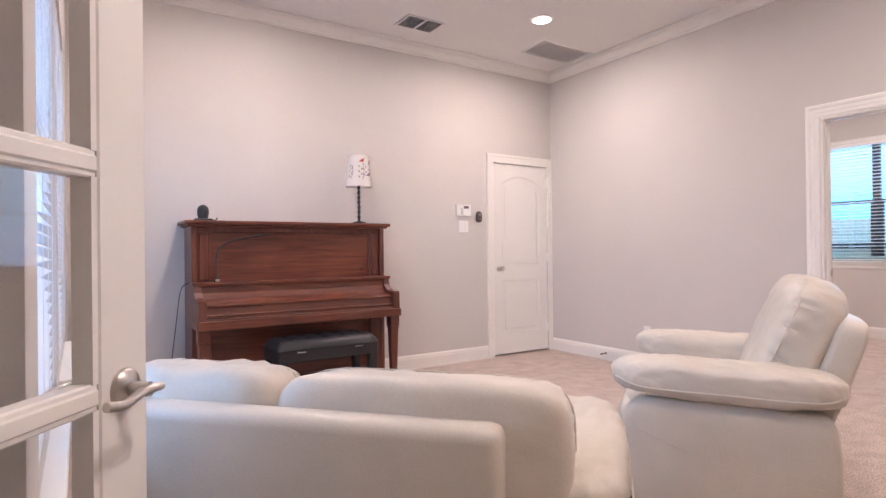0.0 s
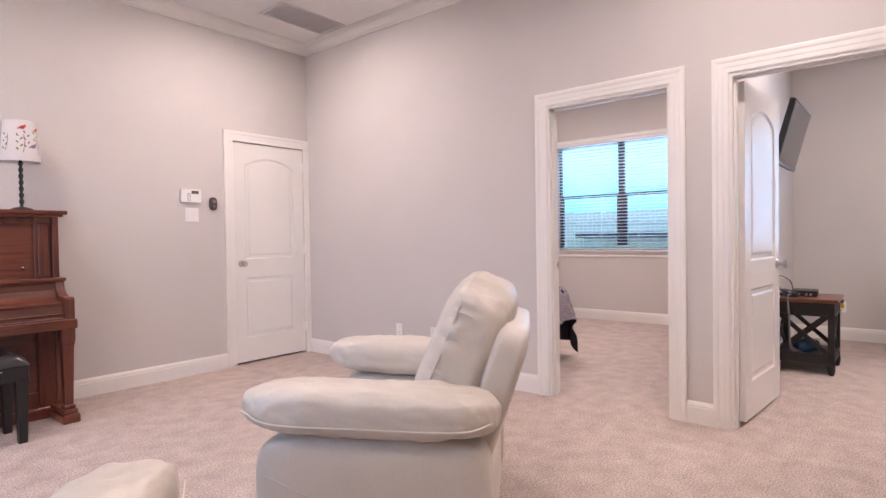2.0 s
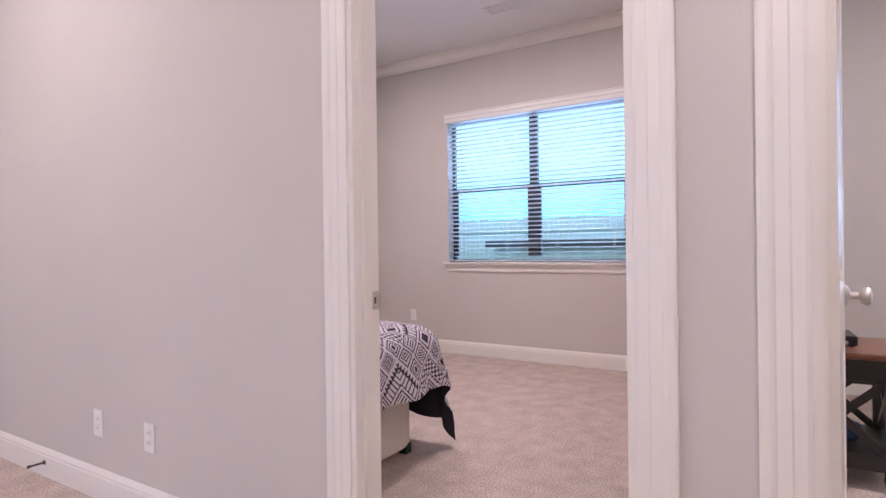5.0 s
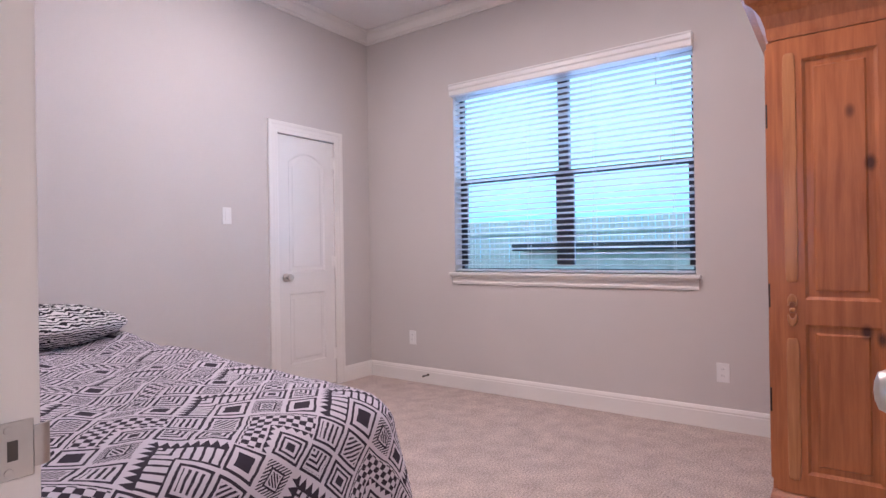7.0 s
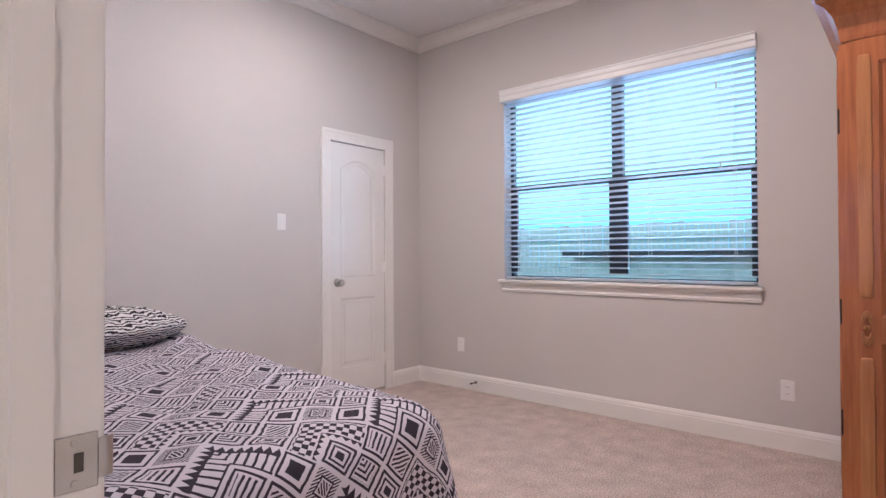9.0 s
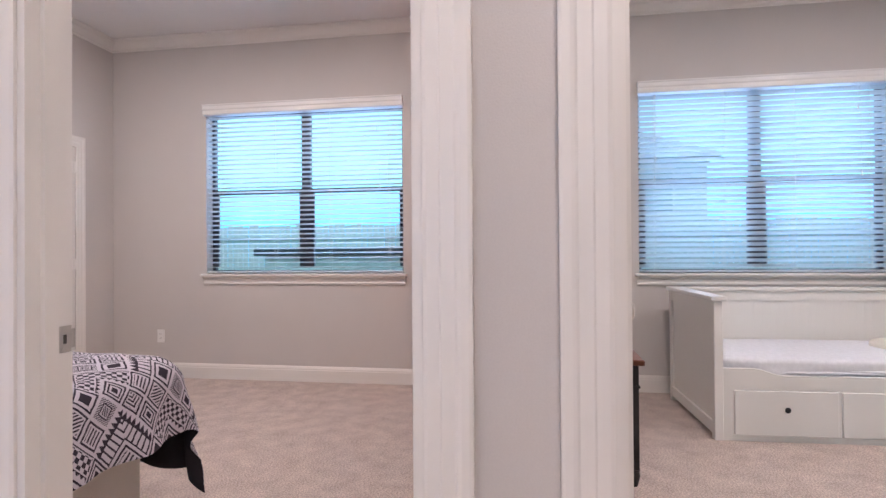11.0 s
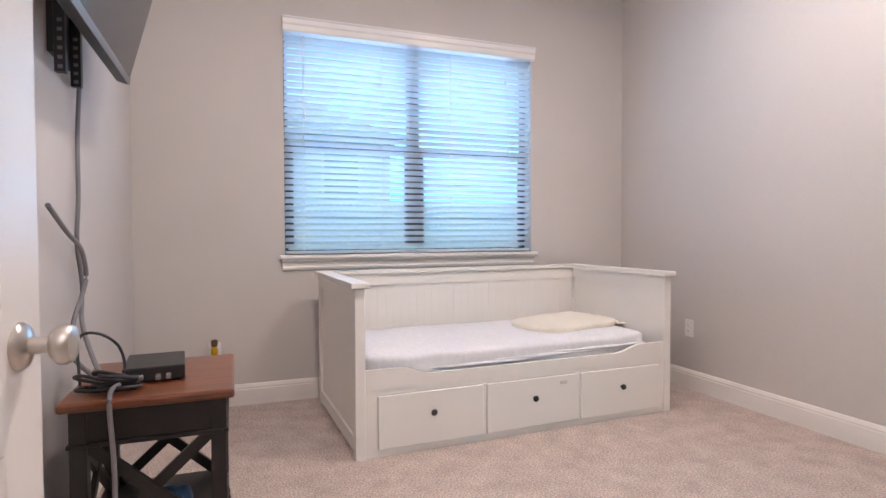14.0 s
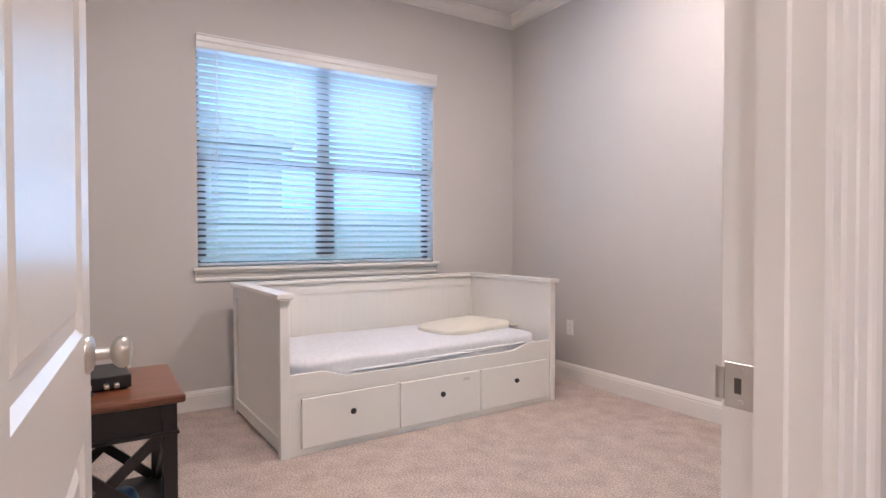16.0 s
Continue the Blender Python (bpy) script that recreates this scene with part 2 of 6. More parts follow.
def tube(bm, pts, r, steps=8):
    """A bent round bar through points."""
    pts = [Vector(p) for p in pts]
    rings = []
    for i, p in enumerate(pts):
        d = (pts[min(i + 1, len(pts) - 1)] - pts[max(i - 1, 0)]).normalized()
        u = d.cross(Vector((0.13, 0.21, 1)) if abs(d.z) < 0.95 else Vector((1, 0.1, 0))).normalized()
        w = d.cross(u)
        rings.append([bm.verts.new(p + (u * math.cos(2 * math.pi * k / steps) + w * math.sin(2 * math.pi * k / steps)) * r) for k in range(steps)])
    for a, b in zip(rings, rings[1:]):
        for k in range(steps):
            bm.faces.new((a[k], a[(k + 1) % steps], b[(k + 1) % steps], b[k]))
    bm.faces.new(rings[0][::-1])
    bm.faces.new(rings[-1])
    return bm


def curve_points(pts, n=24):
    """Smooth points through a few knots."""
    P = [Vector(p) for p in pts]
    P = [2 * P[0] - P[1]] + P + [2 * P[-1] - P[-2]]
    out = []
    for i in range(1, len(P) - 2):
        k = max(2, n // (len(P) - 3))
        for j in range(k):
            t = j / k
            a, b, c, d = P[i - 1:i + 3]
            out.append(0.5 * ((2 * b) + (c - a) * t + (2 * a - 5 * b + 4 * c - d) * t * t + (3 * b - a - 3 * c + d) * t ** 3))
    out.append(P[-2])
    return out


# large structure ----------------------------------------------------------
structure("floor", boxes((-2.6, -3.0, -0.12, 8.0, 5.1, 0.0)), CARPET, "beige cut-pile carpet covering all the rooms", "carpet")
structure("ceiling", boxes((-2.6, -3.0, H, 8.0, 5.1, H + 0.15)), CEIL, "smooth white painted ceiling", "ceiling")

OUT = 2.05      # head of the closet and entry openings
OUTB = 2.055    # head of the bedroom doorways
XH = -0.76      # room face of the set-back entry wall
D1 = (1.208, 2.052)     # first bedroom doorway
D2 = (0.052, 0.878)     # second bedroom doorway
ENTRY = (-0.75, 0.78)
structure("wall_west", boxes(
    (XW - 0.14, 1.32, 0, XW, 1.65, H),
    (XW - 0.14, 1.65, 0, XW, 2.75, 0.6), (XW - 0.14, 1.65, 2.35, XW, 2.75, H), (XW - 0.14, 2.75, 0, XW, 3.02, H),
    (XW - 0.14, 3.02, 0, XW, 4.22, 0.6), (XW - 0.14, 3.02, 2.35, XW, 4.22, H), (XW - 0.14, 4.22, 0, XW, YN + 0.12, H)), WALL, "greige painted wall with two blinded windows", "wall")
structure("wall_entry", boxes(
    (XH - 0.14, YS - 0.12, 0, XH, ENTRY[0], H), (XH - 0.14, ENTRY[0], OUT, XH, ENTRY[1], H), (XH - 0.14, ENTRY[1], 0, XH, 1.32, H),
    (XH - 0.14, 1.32, 0, XW - 0.14, 1.44, H)), WALL, "greige painted wall with the entry doorway", "wall")
CD = (3.207, 3.975)     # closed door in the piano wall
structure("wall_north", boxes((XW, YN, 0, CD[0], YN + 0.12, H), (CD[0], YN, OUT, CD[1], YN + 0.12, H), (CD[1], YN, 0, XD, YN + 0.12, H), (CD[0], YN + 0.1, 0, CD[1], YN + 0.12, OUT)), WALL, "greige painted wall behind the piano", "wall")
structure("wall_doors", boxes((XD, YS - 0.12, 0, XB, D2[0], H), (XD, D2[0], OUTB, XB, D2[1], H), (XD, D2[1], 0, XB, D1[0], H), (XD, D1[0], OUTB, XB, D1[1], H), (XD, D1[1], 0, XB, 5.1, H)), WALL, "greige painted wall with two bedroom doorways", "wall")
structure("wall_south", boxes((XH, YS - 0.12, 0, XD, YS, H)), WALL, "greige painted wall", "wall")
structure("wall_partition", boxes((XB, Y2N, 0, XE, Y1S, H)), WALL, "greige painted wall between the bedrooms", "wall")
KD = (6.68, 7.265)      # closet door in the first bedroom
structure("wall_bedroom_north", boxes((XB, Y1N, 0, KD[0], Y1N + 0.12, H), (KD[0], Y1N, OUT, KD[1], Y1N + 0.12, H), (KD[1], Y1N, 0, XE, Y1N + 0.12, H), (KD[0], Y1N + 0.1, 0, KD[1], Y1N + 0.12, OUT)), WALL, "greige painted bedroom wall with a closet door", "wall")
structure("wall_bedroom_south", boxes((XB, Y2S - 0.12, 0, XE, Y2S, H)), WALL, "greige painted bedroom wall", "wall")
W1, W2 = (2.11, 3.935), (-1.625, 0.18)
WZ = (0.945, 2.42)
structure("wall_east", boxes(
    (XE, Y2S - 0.12, 0, XE + 0.16, W2[0], H), (XE, W2[0], 0, XE + 0.16, W2[1], WZ[0]), (XE, W2[0], WZ[1], XE + 0.16, W2[1], H),
    (XE, W2[1], 0, XE + 0.16, W1[0], H), (XE, W1[0], 0, XE + 0.16, W1[1], WZ[0]), (XE, W1[0], WZ[1], XE + 0.16, W1[1], H), (XE, W1[1], 0, XE + 0.16, 5.1, H)), WALL, "greige painted outer wall with two wide windows", "wall")
# the hall that the walk starts from
structure("wall_hall", boxes((-2.6, -3.0, 0, -2.48, 5.1, H), (-2.48, -3.0, 0, XH - 0.14, -2.88, H), (-2.48, 1.2, 0, XH - 0.14, 1.32, H)), WALL, "greige painted hall wall", "wall")

CROWN = [(0, -0.095), (0.012, -0.095), (0.016, -0.082), (0.03, -0.074), (0.042, -0.055), (0.058, -0.034), (0.078, -0.022), (0.082, -0.012), (0.092, -0.010), (0.092, 0.0), (0, 0.0)]
BASE = [(0, 0), (0.015, 0), (0.015, 0.098), (0.012, 0.104), (0.013, 0.112), (0.008, 0.124), (0.004, 0.132), (0, 0.134)]


def ring(name, x0, y0, x1, y1, profile, z, label, cat):
    bm = bmesh.new()
    for p0, p1, n in (((x0, y1, z), (x1, y1, z), (0, -1, 0)), ((x1, y1, z), (x1, y0, z), (-1, 0, 0)), ((x1, y0, z), (x0, y0, z), (0, 1, 0)), ((x0, y0, z), (x0, y1, z), (1, 0, 0))):
        extrude_profile(bm, profile, p0, p1, n, 1, 1)
    return structure(name, bm, TRIM, label, cat)


for x0, y0, x1, y1 in ((XB, Y1S, XE, Y1N), (XB, Y2S, XE, Y2N)):
    ring("crown_trim", x0, y0, x1, y1, CROWN, H, "white stepped crown moulding under the ceiling", "moulding")
bm = bmesh.new()
for p0, p1, n, a, b in (((XW, YN), (XD, YN), (0, -1, 0), 1, 1), ((XD, YN), (XD, YS), (-1, 0, 0), 1, 1), ((XD, YS), (XH, YS), (0, 1, 0), 1, 1), ((XH, YS), (XH, 1.32), (1, 0, 0), 1, 1), ((XH, 1.32), (XW, 1.32), (0, -1, 0), 1, -1), ((XW, 1.32), (XW, YN), (1, 0, 0), -1, 1)):
    extrude_profile(bm, CROWN, (*p0, H), (*p1, H), n, a, b)
structure("crown_trim", bm, TRIM, "white stepped crown moulding under the ceiling", "moulding")
CW = 0.09   # casing width


def runs(name, spans):
    bm = bmesh.new()
    for p0, p1, n, a, b in spans:
        extrude_profile(bm, BASE, (*p0, 0), (*p1, 0), (*n, 0), a, b)
    return structure(name, bm, TRIM, "white moulded baseboard along the carpet", "baseboard")


E_, W_, N_, S_ = (1, 0), (-1, 0), (0, 1), (0, -1)
runs("baseboard_living", [((XW, YN), (CD[0] - CW, YN), S_, 1, 0), ((XD, YN), (XD, D1[1] + CW), W_, 1, 0), ((XD, D1[0] - CW), (XD, D2[1] + CW), W_, 0, 0), ((XD, D2[0] - CW), (XD, YS), W_, 0, 1), ((XD, YS), (XH, YS), N_, 1, 1), ((XH, YS), (XH, ENTRY[0] - CW), E_, 1, 0), ((XH, ENTRY[1] + CW), (XH, 1.32), E_, 0, 1), ((XW, 1.32), (XW, YN), E_, 0, 1)])
runs("baseboard_bedroom", [((XB, Y1N), (KD[0] - CW, Y1N), S_, 1, 0), ((KD[1] + CW, Y1N), (XE, Y1N), S_, 0, 1), ((XE, Y1N), (XE, Y1S), W_, 1, 1), ((XE, Y1S), (XB, Y1S), N_, 1, 1), ((XB, D1[1] + CW), (XB, Y1N), E_, 0, 1)])
runs("baseboard_guest", [((XE, Y2N), (XE, Y2S), W_, 1, 1), ((XE, Y2S), (XB, Y2S), N_, 1, 1), ((XB, Y2S), (XB, D2[0] - CW), E_, 1, 0), ((XE, Y2N), (XB, Y2N), S_, 1, 1)])

CASING = [(0.0, 0.0), (0.010, 0.0), (0.0125, 0.008), (0.0125, 0.030), (0.0145, 0.034), (0.0145, 0.058), (0.017, 0.063), (0.019, 0.070), (0.0195, 0.084), (0.0175, CW), (0.0, CW)]


def casing(name, m, width, height, label="white fluted door casing"):
    """Moulded frame round an opening; local x along the wall, y out of it, opening from 0 to width."""
    bm = bmesh.new()
    for side in (0, 1):
        a = [bm.verts.new(((-u if not side else width + u), o, 0)) for o, u in CASING]
        b = [bm.verts.new(((-u if not side else width + u), o, height + u)) for o, u in CASING]
        n = len(CASING)
        for i in range(n):
            bm.faces.new((a[i], a[(i + 1) % n], b[(i + 1) % n], b[i]))
        bm.faces.new(a)
    a = [bm.verts.new((-u, o, height + u)) for o, u in CASING]
    b = [bm.verts.new((width + u, o, height + u)) for o, u in CASING]
    n = len(CASING)
    for i in range(n):
        bm.faces.new((a[i], a[(i + 1) % n], b[(i + 1) % n], b[i]))
    ob = structure(name, bm, TRIM, label, "door casing")
    ob.matrix_basis = m
    return ob


def jamb(name, x0, x1, y0, y1, top, stop_at):
    """Lining of a doorway in a wall of constant x, with its stop."""
    t = 0.018
    bm = boxes((x0, y0, 0, x1, y0 + t, top), (x0, y1 - t, 0, x1, y1, top), (x0, y0 + t, top - t, x1, y1 - t, top))
    for b in ((stop_at, y0 + t, 0, stop_at + 0.035, y0 + t + 0.011, top - t), (stop_at, y1 - t - 0.011, 0, stop_at + 0.035, y1 - t, top - t), (stop_at, y0 + t, top - t - 0.011, stop_at + 0.035, y1 - t, top - t)):
        box(bm, *b)
    return structure(name, bm, TRIM, "white painted door lining with stop", "door frame")


TOP = OUT
for i, (y0, y1) in enumerate((D1, D2)):
    casing("door_casing_%d" % (i + 1), pose(XD, y0, 0, 0, 0, 90), y1 - y0, OUTB)
    casing("door_casing_inside_%d" % (i + 1), pose(XB, y1, 0, 0, 0, -90), y1 - y0, OUTB)
    jamb("door_jamb_%d" % (i + 1), XD - 0.002, XB + 0.002, y0, y1, OUTB, XD + 0.035)
casing("door_casing_3", pose(CD[1], YN, 0, 0, 0, 180), CD[1] - CD[0], TOP)
casing("door_casing_4", pose(KD[1], Y1N, 0, 0, 0, 180), KD[1] - KD[0], TOP)
casing("door_casing_5", pose(XH, ENTRY[1], 0, 0, 0, -90), ENTRY[1] - ENTRY[0], TOP)
jamb("door_jamb_5", XH - 0.142, XH + 0.002, ENTRY[0], ENTRY[1], TOP, XH - 0.09)


def panel_door(name, m, width, label, knob_side=1, knobs=(1, 1), kind="structure", head=OUT):
    """A moulded two-panel door with an arched upper panel. Local x from the hinge, y the thickness, z up."""
    T, Z0, Z1 = 0.035, 0.020, head - 0.006
    st = 0.115 if width > 0.7 else 0.105
    root = empty(name, m, label, "door", kind=kind)
    lo0, lo1, up0, up1, rise = 0.24, 0.80, 0.97, Z1 - 0.20, 0.075

    def outline(z0, z1, arch, inset):
        x0, x1 = st + inset, width - st - inset
        pts = [(x0, z0 + inset), (x1, z0 + inset)]
        if not arch:
            return pts + [(x1, z1 - inset), (x0, z1 - inset)]
        n = 14
        return pts + [(x1 + (x0 - x1) * k / n, z1 - inset + rise * math.sin(math.pi * k / n) ** 0.9) for k in range(n + 1)]

    bm = bmesh.new()
    for side, y in ((1, T / 2), (-1, -T / 2)):
        def V(p, d=0.0):
            return bm.verts.new((p[0], y - side * d, p[1]))
        lo = [outline(lo0, lo1, False, i) for i in (0, 0.012, 0.034, 0.048)]
        up = [outline(up0, up1, True, i) for i in (0, 0.012, 0.034, 0.048)]
        depth = (0, 0.009, 0.009, 0.003)
        rings_lo = [[V(p, d) for p in o] for o, d in zip(lo, depth)]
        rings_up = [[V(p, d) for p in o] for o, d in zip(up, depth)]
        for rings in (rings_lo, rings_up):
            for a, b in zip(rings, rings[1:]):
                n = len(a)
                for i in range(n):
                    bm.faces.new((a[i], a[(i + 1) % n], b[(i + 1) % n], b[i]))
            bm.faces.new(rings[-1])
        L, U = rings_lo[0], rings_up[0]
        bl, br, tl, tr = V((0, Z0)), V((width, Z0)), V((0, Z1)), V((width, Z1))
        ml, mr = V((0, (lo1 + up0) / 2)), V((width, (lo1 + up0) / 2))
        bm.faces.new((bl, br, L[1], L[0]))
        bm.faces.new((br, mr, L[2], L[1]))
        bm.faces.new((mr, ml, L[3], L[2]))
        bm.faces.new((ml, bl, L[0], L[3]))
        bm.faces.new((ml, mr, U[1], U[0]))
        bm.faces.new((mr, tr, U[2], U[1]))
        top = U[2:]
        k = len(top) // 2
        tm = V((width / 2, Z1))
        bm.faces.new((tr, tm) + tuple(reversed(top[:k + 1])))
        bm.faces.new((tm, tl) + tuple(reversed(top[k:])))
        bm.faces.new((tl, ml, U[0], U[-1]))
    e = T / 2
    for a, b in (((0, Z0), (0, Z1)), ((width, Z0), (width, Z1)), ((0, Z0), (width, Z0)), ((0, Z1), (width, Z1))):
        bm.faces.new([bm.verts.new((p[0], yy, p[1])) for p, yy in ((a, -e), (b, -e), (b, e), (a, e))])
    part("leaf", bm, DOORP, root)
    kx = width - 0.07
    for s, on in zip((1, -1), knobs):
        if on:
            bk = lathe(bmesh.new(), [(0.033, 0), (0.033, 0.004), (0.028, 0.010), (0.012, 0.014), (0.011, 0.036), (0.020, 0.040), (0.027, 0.048), (0.028, 0.057), (0.024, 0.065), (0.012, 0.069), (0.001, 0.070)], axis="y", steps=24)
            part("door_knob", bk, NICKEL, root, "brushed nickel door knob", True, pose(kx, s * T / 2, 0.93) @ (pose(0, 0, 0) if s > 0 else pose(0, 0, 0, 0, 0, 180)))
    part("latch_plate", boxes((width - 0.001, -0.012, 0.90, width + 0.002, 0.012, 0.96)), NICKEL, root, "nickel latch plate")
    for z in (0.22, 1.0, 1.83):
        bh = lathe(bmesh.new(), [(0.006, 0), (0.006, 0.09)], steps=10)
        box(bh, -0.003, -0.002, 0.0, 0.001, 0.034 if knob_side > 0 else 0.002, 0.09)
        box(bh, -0.012, -0.0015, 0.0, 0.03, 0.0015, 0.09)
        part("hinge", bh, TRIM, root, "painted hinge", True, pose(0.0, -T / 2 - 0.004 if knob_side > 0 else T / 2 + 0.004, z))
    return root


panel_door("door_1", pose(CD[1] - 0.003, YN + 0.022, 0, 0, 0, 180), CD[1] - CD[0] - 0.006, "closed white two-panel interior door beside the corner", knobs=(1, 0), knob_side=-1)
panel_door("door_2", pose(KD[1] - 0.003, Y1N + 0.022, 0, 0, 0, 180), KD[1] - KD[0] - 0.006, "closed white two-panel closet door", knobs=(1, 0), knob_side=-1)
panel_door("door_3", pose(XB + 0.012, D1[0] + 0.022, 0, 0, 0, 0.8), 0.765, "open white two-panel bedroom door swung inward", head=OUTB - 0.018)
panel_door("door_4", pose(XB + 0.02, D2[1] - 0.035, 0, 0, 0, -4.4), 0.765, "open white two-panel bedroom door swung inward", knob_side=-1, head=OUTB - 0.018)


# windows ------------------------------------------------------------------
def window(name, m, width, z0, z1, label, valance=True, mull=True, cut=0.5):
    """A blinded window: local x along the wall, y into the room, opening from 0 to width."""
    root = empty(name, m, label, "window", kind="structure")
    d = -0.10
    mid = z0 + (z1 - z0) * cut
    half = width / 2
    part("window_frame", boxes((0, d - 0.04, z0, 0.03, d, z1), (width - 0.03, d - 0.04, z0, width, d, z1), (0.03, d - 0.04, z0, width - 0.03, d, z0 + 0.03), (0.03, d - 0.04, z1 - 0.04, width - 0.03, d, z1)), BRONZE, root, "dark bronze window frame")
    bays = ((0.03, half - 0.04), (half + 0.04, width - 0.03)) if mull else ((0.03, width - 0.03),)
    if mull:
        part("mullion", boxes((half - 0.04, d - 0.045, z0 + 0.05, half + 0.04, d + 0.005, z1 - 0.04)), BRONZE, root, "dark bronze centre mullion")
    for a, b in bays:
        part("meeting_rail", boxes((a, d - 0.03, mid - 0.02, b, d + 0.008, mid + 0.02)), BRONZE, root, "dark meeting rail")
        part("sash_stile", boxes((a, d - 0.02, z0 + 0.05, a + 0.022, d + 0.006, mid - 0.02), (b - 0.035, d - 0.02, z0 + 0.05, b, d + 0.006, mid - 0.02), (a + 0.035, d - 0.02, z0 + 0.05, b - 0.035, d + 0.006, z0 + 0.06)), BRONZE, root)
        pane = part("pane", boxes((a, d - 0.024, z0 + 0.05, b, d - 0.020, z1 - 0.04)), GLASS, root, "clear window glass")
        pane.visible_shadow = False
    return root


def blind(m, width, z0, z1, label, tilt=12, group="window blinds", valance=0.075):
    """A slatted blind hung in an opening; local x along the wall, y into the room."""
    root = empty("window_blind", m, label, "blind", group)
    if valance:
        bm = bmesh.new()
        v = [(0.0, -0.02), (0.042, -0.02), (0.048, -0.012), (0.048, 0.020), (0.055, 0.030), (0.055, 0.058), (0.062, 0.064), (0.062, 0.072), (0.0, 0.072)]
        a = [bm.verts.new((-0.006, o, z1 - 0.03 + u)) for o, u in v]
        b = [bm.verts.new((width + 0.006, o, z1 - 0.03 + u)) for o, u in v]
        for i in range(len(v)):
            bm.faces.new((a[i], a[(i + 1) % len(v)], b[(i + 1) % len(v)], b[i]))
        bm.faces.new(a)
        bm.faces.new(b)
        part("valance", bm, PLASTIC, root, "moulded white valance")
    part("headrail", boxes((0.005, -0.065, z1 - 0.045, width - 0.005, -0.012, z1 - 0.002)), SLAT, root)
    n = round((z1 - z0 - 0.085) / 0.0415)
    pitch = (z1 - z0 - 0.085) / n
    me = finish(boxes((0.006, -0.025, -0.0014, width - 0.006, 0.025, 0.0014)), "slat", SLAT)
    for k in range(n):
        ob = new("slat", me)
        ob.parent = root
        ob.matrix_basis = pose(0, -0.035, z1 - 0.07 - k * pitch, tilt + random.uniform(-1.2, 1.2), 0, 0)
    zb = z0 + 0.016
    part("bottom_rail", boxes((0.006, -0.06, zb - 0.01, width - 0.006, -0.01, zb + 0.008), bevel=0.003), SLAT, root)
    for f in (0.07, 0.36, 0.64, 0.93):
        part("ladder_cord", boxes((f * width - 0.0015, -0.0085, zb, f * width + 0.0015, -0.0065, z1 - 0.04), (f * width - 0.0015, -0.063, zb, f * width + 0.0015, -0.061, z1 - 0.04)), PLASTIC, root)
    return root


def cord(m, length, label="thin white blind cord with tassel"):
    root = empty("blind_cord", m, label, "cord")
    part("string", tube(bmesh.new(), [(0, 0, 0), (0.001, 0.002, -length / 2), (0, 0, -length)], 0.0014, 6), PLASTIC, root)
    part("tassel", lathe(bmesh.new(), [(0.002, -length + 0.002), (0.005, -length - 0.004), (0.008, -length - 0.03), (0.007, -length - 0.036)], steps=12), PLASTIC, root, "", True)


def sill(name, m, width):
    bm = boxes((-0.035, -0.10, -0.004, width + 0.035, 0.05, 0.020), bevel=0.006, seg=2)
    ap = [(0.0, -0.075), (0.012, -0.075), (0.016, -0.06), (0.013, -0.052), (0.017, -0.030), (0.024, -0.018), (0.026, -0.004), (0.0, -0.004)]
    a = [bm.verts.new((-0.018, o, u)) for o, u in ap]
    b = [bm.verts.new((width + 0.018, o, u)) for o, u in ap]
    for i in range(len(ap)):
        bm.faces.new((a[i], a[(i + 1) % len(ap)], b[(i + 1) % len(ap)], b[i]))
    bm.faces.new(a)
    bm.faces.new(b)
    ob = structure(name, bm, TRIM, "white moulded window sill", "window sill")
    ob.matrix_basis = m


for i, (y0, y1) in enumerate((W1, W2)):
    m = pose(XE, y0, 0, 0, 0, 90)
    window("window_%d" % (i + 1), m, y1 - y0, WZ[0], WZ[1], "wide dark-framed double window")
    blind(m, y1 - y0, WZ[0], WZ[1], "white wooden slatted blind, lowered with open slats", tilt=10 if i == 0 else 29)
    sill("window_sill_%d" % (i + 1), m @ pose(0, 0, WZ[0] - 0.02), y1 - y0)
    cord(m @ pose(0.22, 0.012, WZ[1] - 0.05), 0.16)
    cord(m @ pose(0.20, 0.012, WZ[1] - 0.05), 0.66)
    if i == 1:
        cord(m @ pose(y1 - y0 - 0.13, 0.012, WZ[1] - 0.05), 0.50)
        cord(m @ pose(y1 - y0 - 0.12, 0.012, WZ[1] - 0.05), 0.66)
for i, (y0, y1) in enumerate(((1.65, 2.75), (3.02, 4.22))):
    m = pose(XW, y1, 0, 0, 0, -90)
    window("window_%d" % (i + 3), m, y1 - y0, 0.6, 2.35, "tall dark-framed window", mull=False)
    blind(m, y1 - y0, 0.6, 2.35, "white wooden slatted blind, lowered with open slats", tilt=-25, valance=0)
    sill("window_sill_%d" % (i + 3), m @ pose(0, 0, 0.58), y1 - y0)

# outside ------------------------------------------------------------------
GRASS = material("lawn", (0.08, 0.12, 0.05), 0.9, vary=0.3, scale=1.5, grain=0.3, grain_scale=40)
FENCEW = material("grey_fence_boards", (0.60, 0.63, 0.63), 0.8, vary=0.2, scale=4)
# pale base colour paints the sky's reflection into the far panes
PALEGLASS = material("painted_sky_reflection", (0.42, 0.48, 0.52), 0.15, vary=0.03)
HOUSEW = material("pale_render", (0.60, 0.64, 0.66), 0.85, vary=0.06, scale=2, grain=0.05)
structure("ground", boxes((-400, -400, -0.6, 400, 400, -0.35)), GRASS, "green lawn round the house", "lawn")


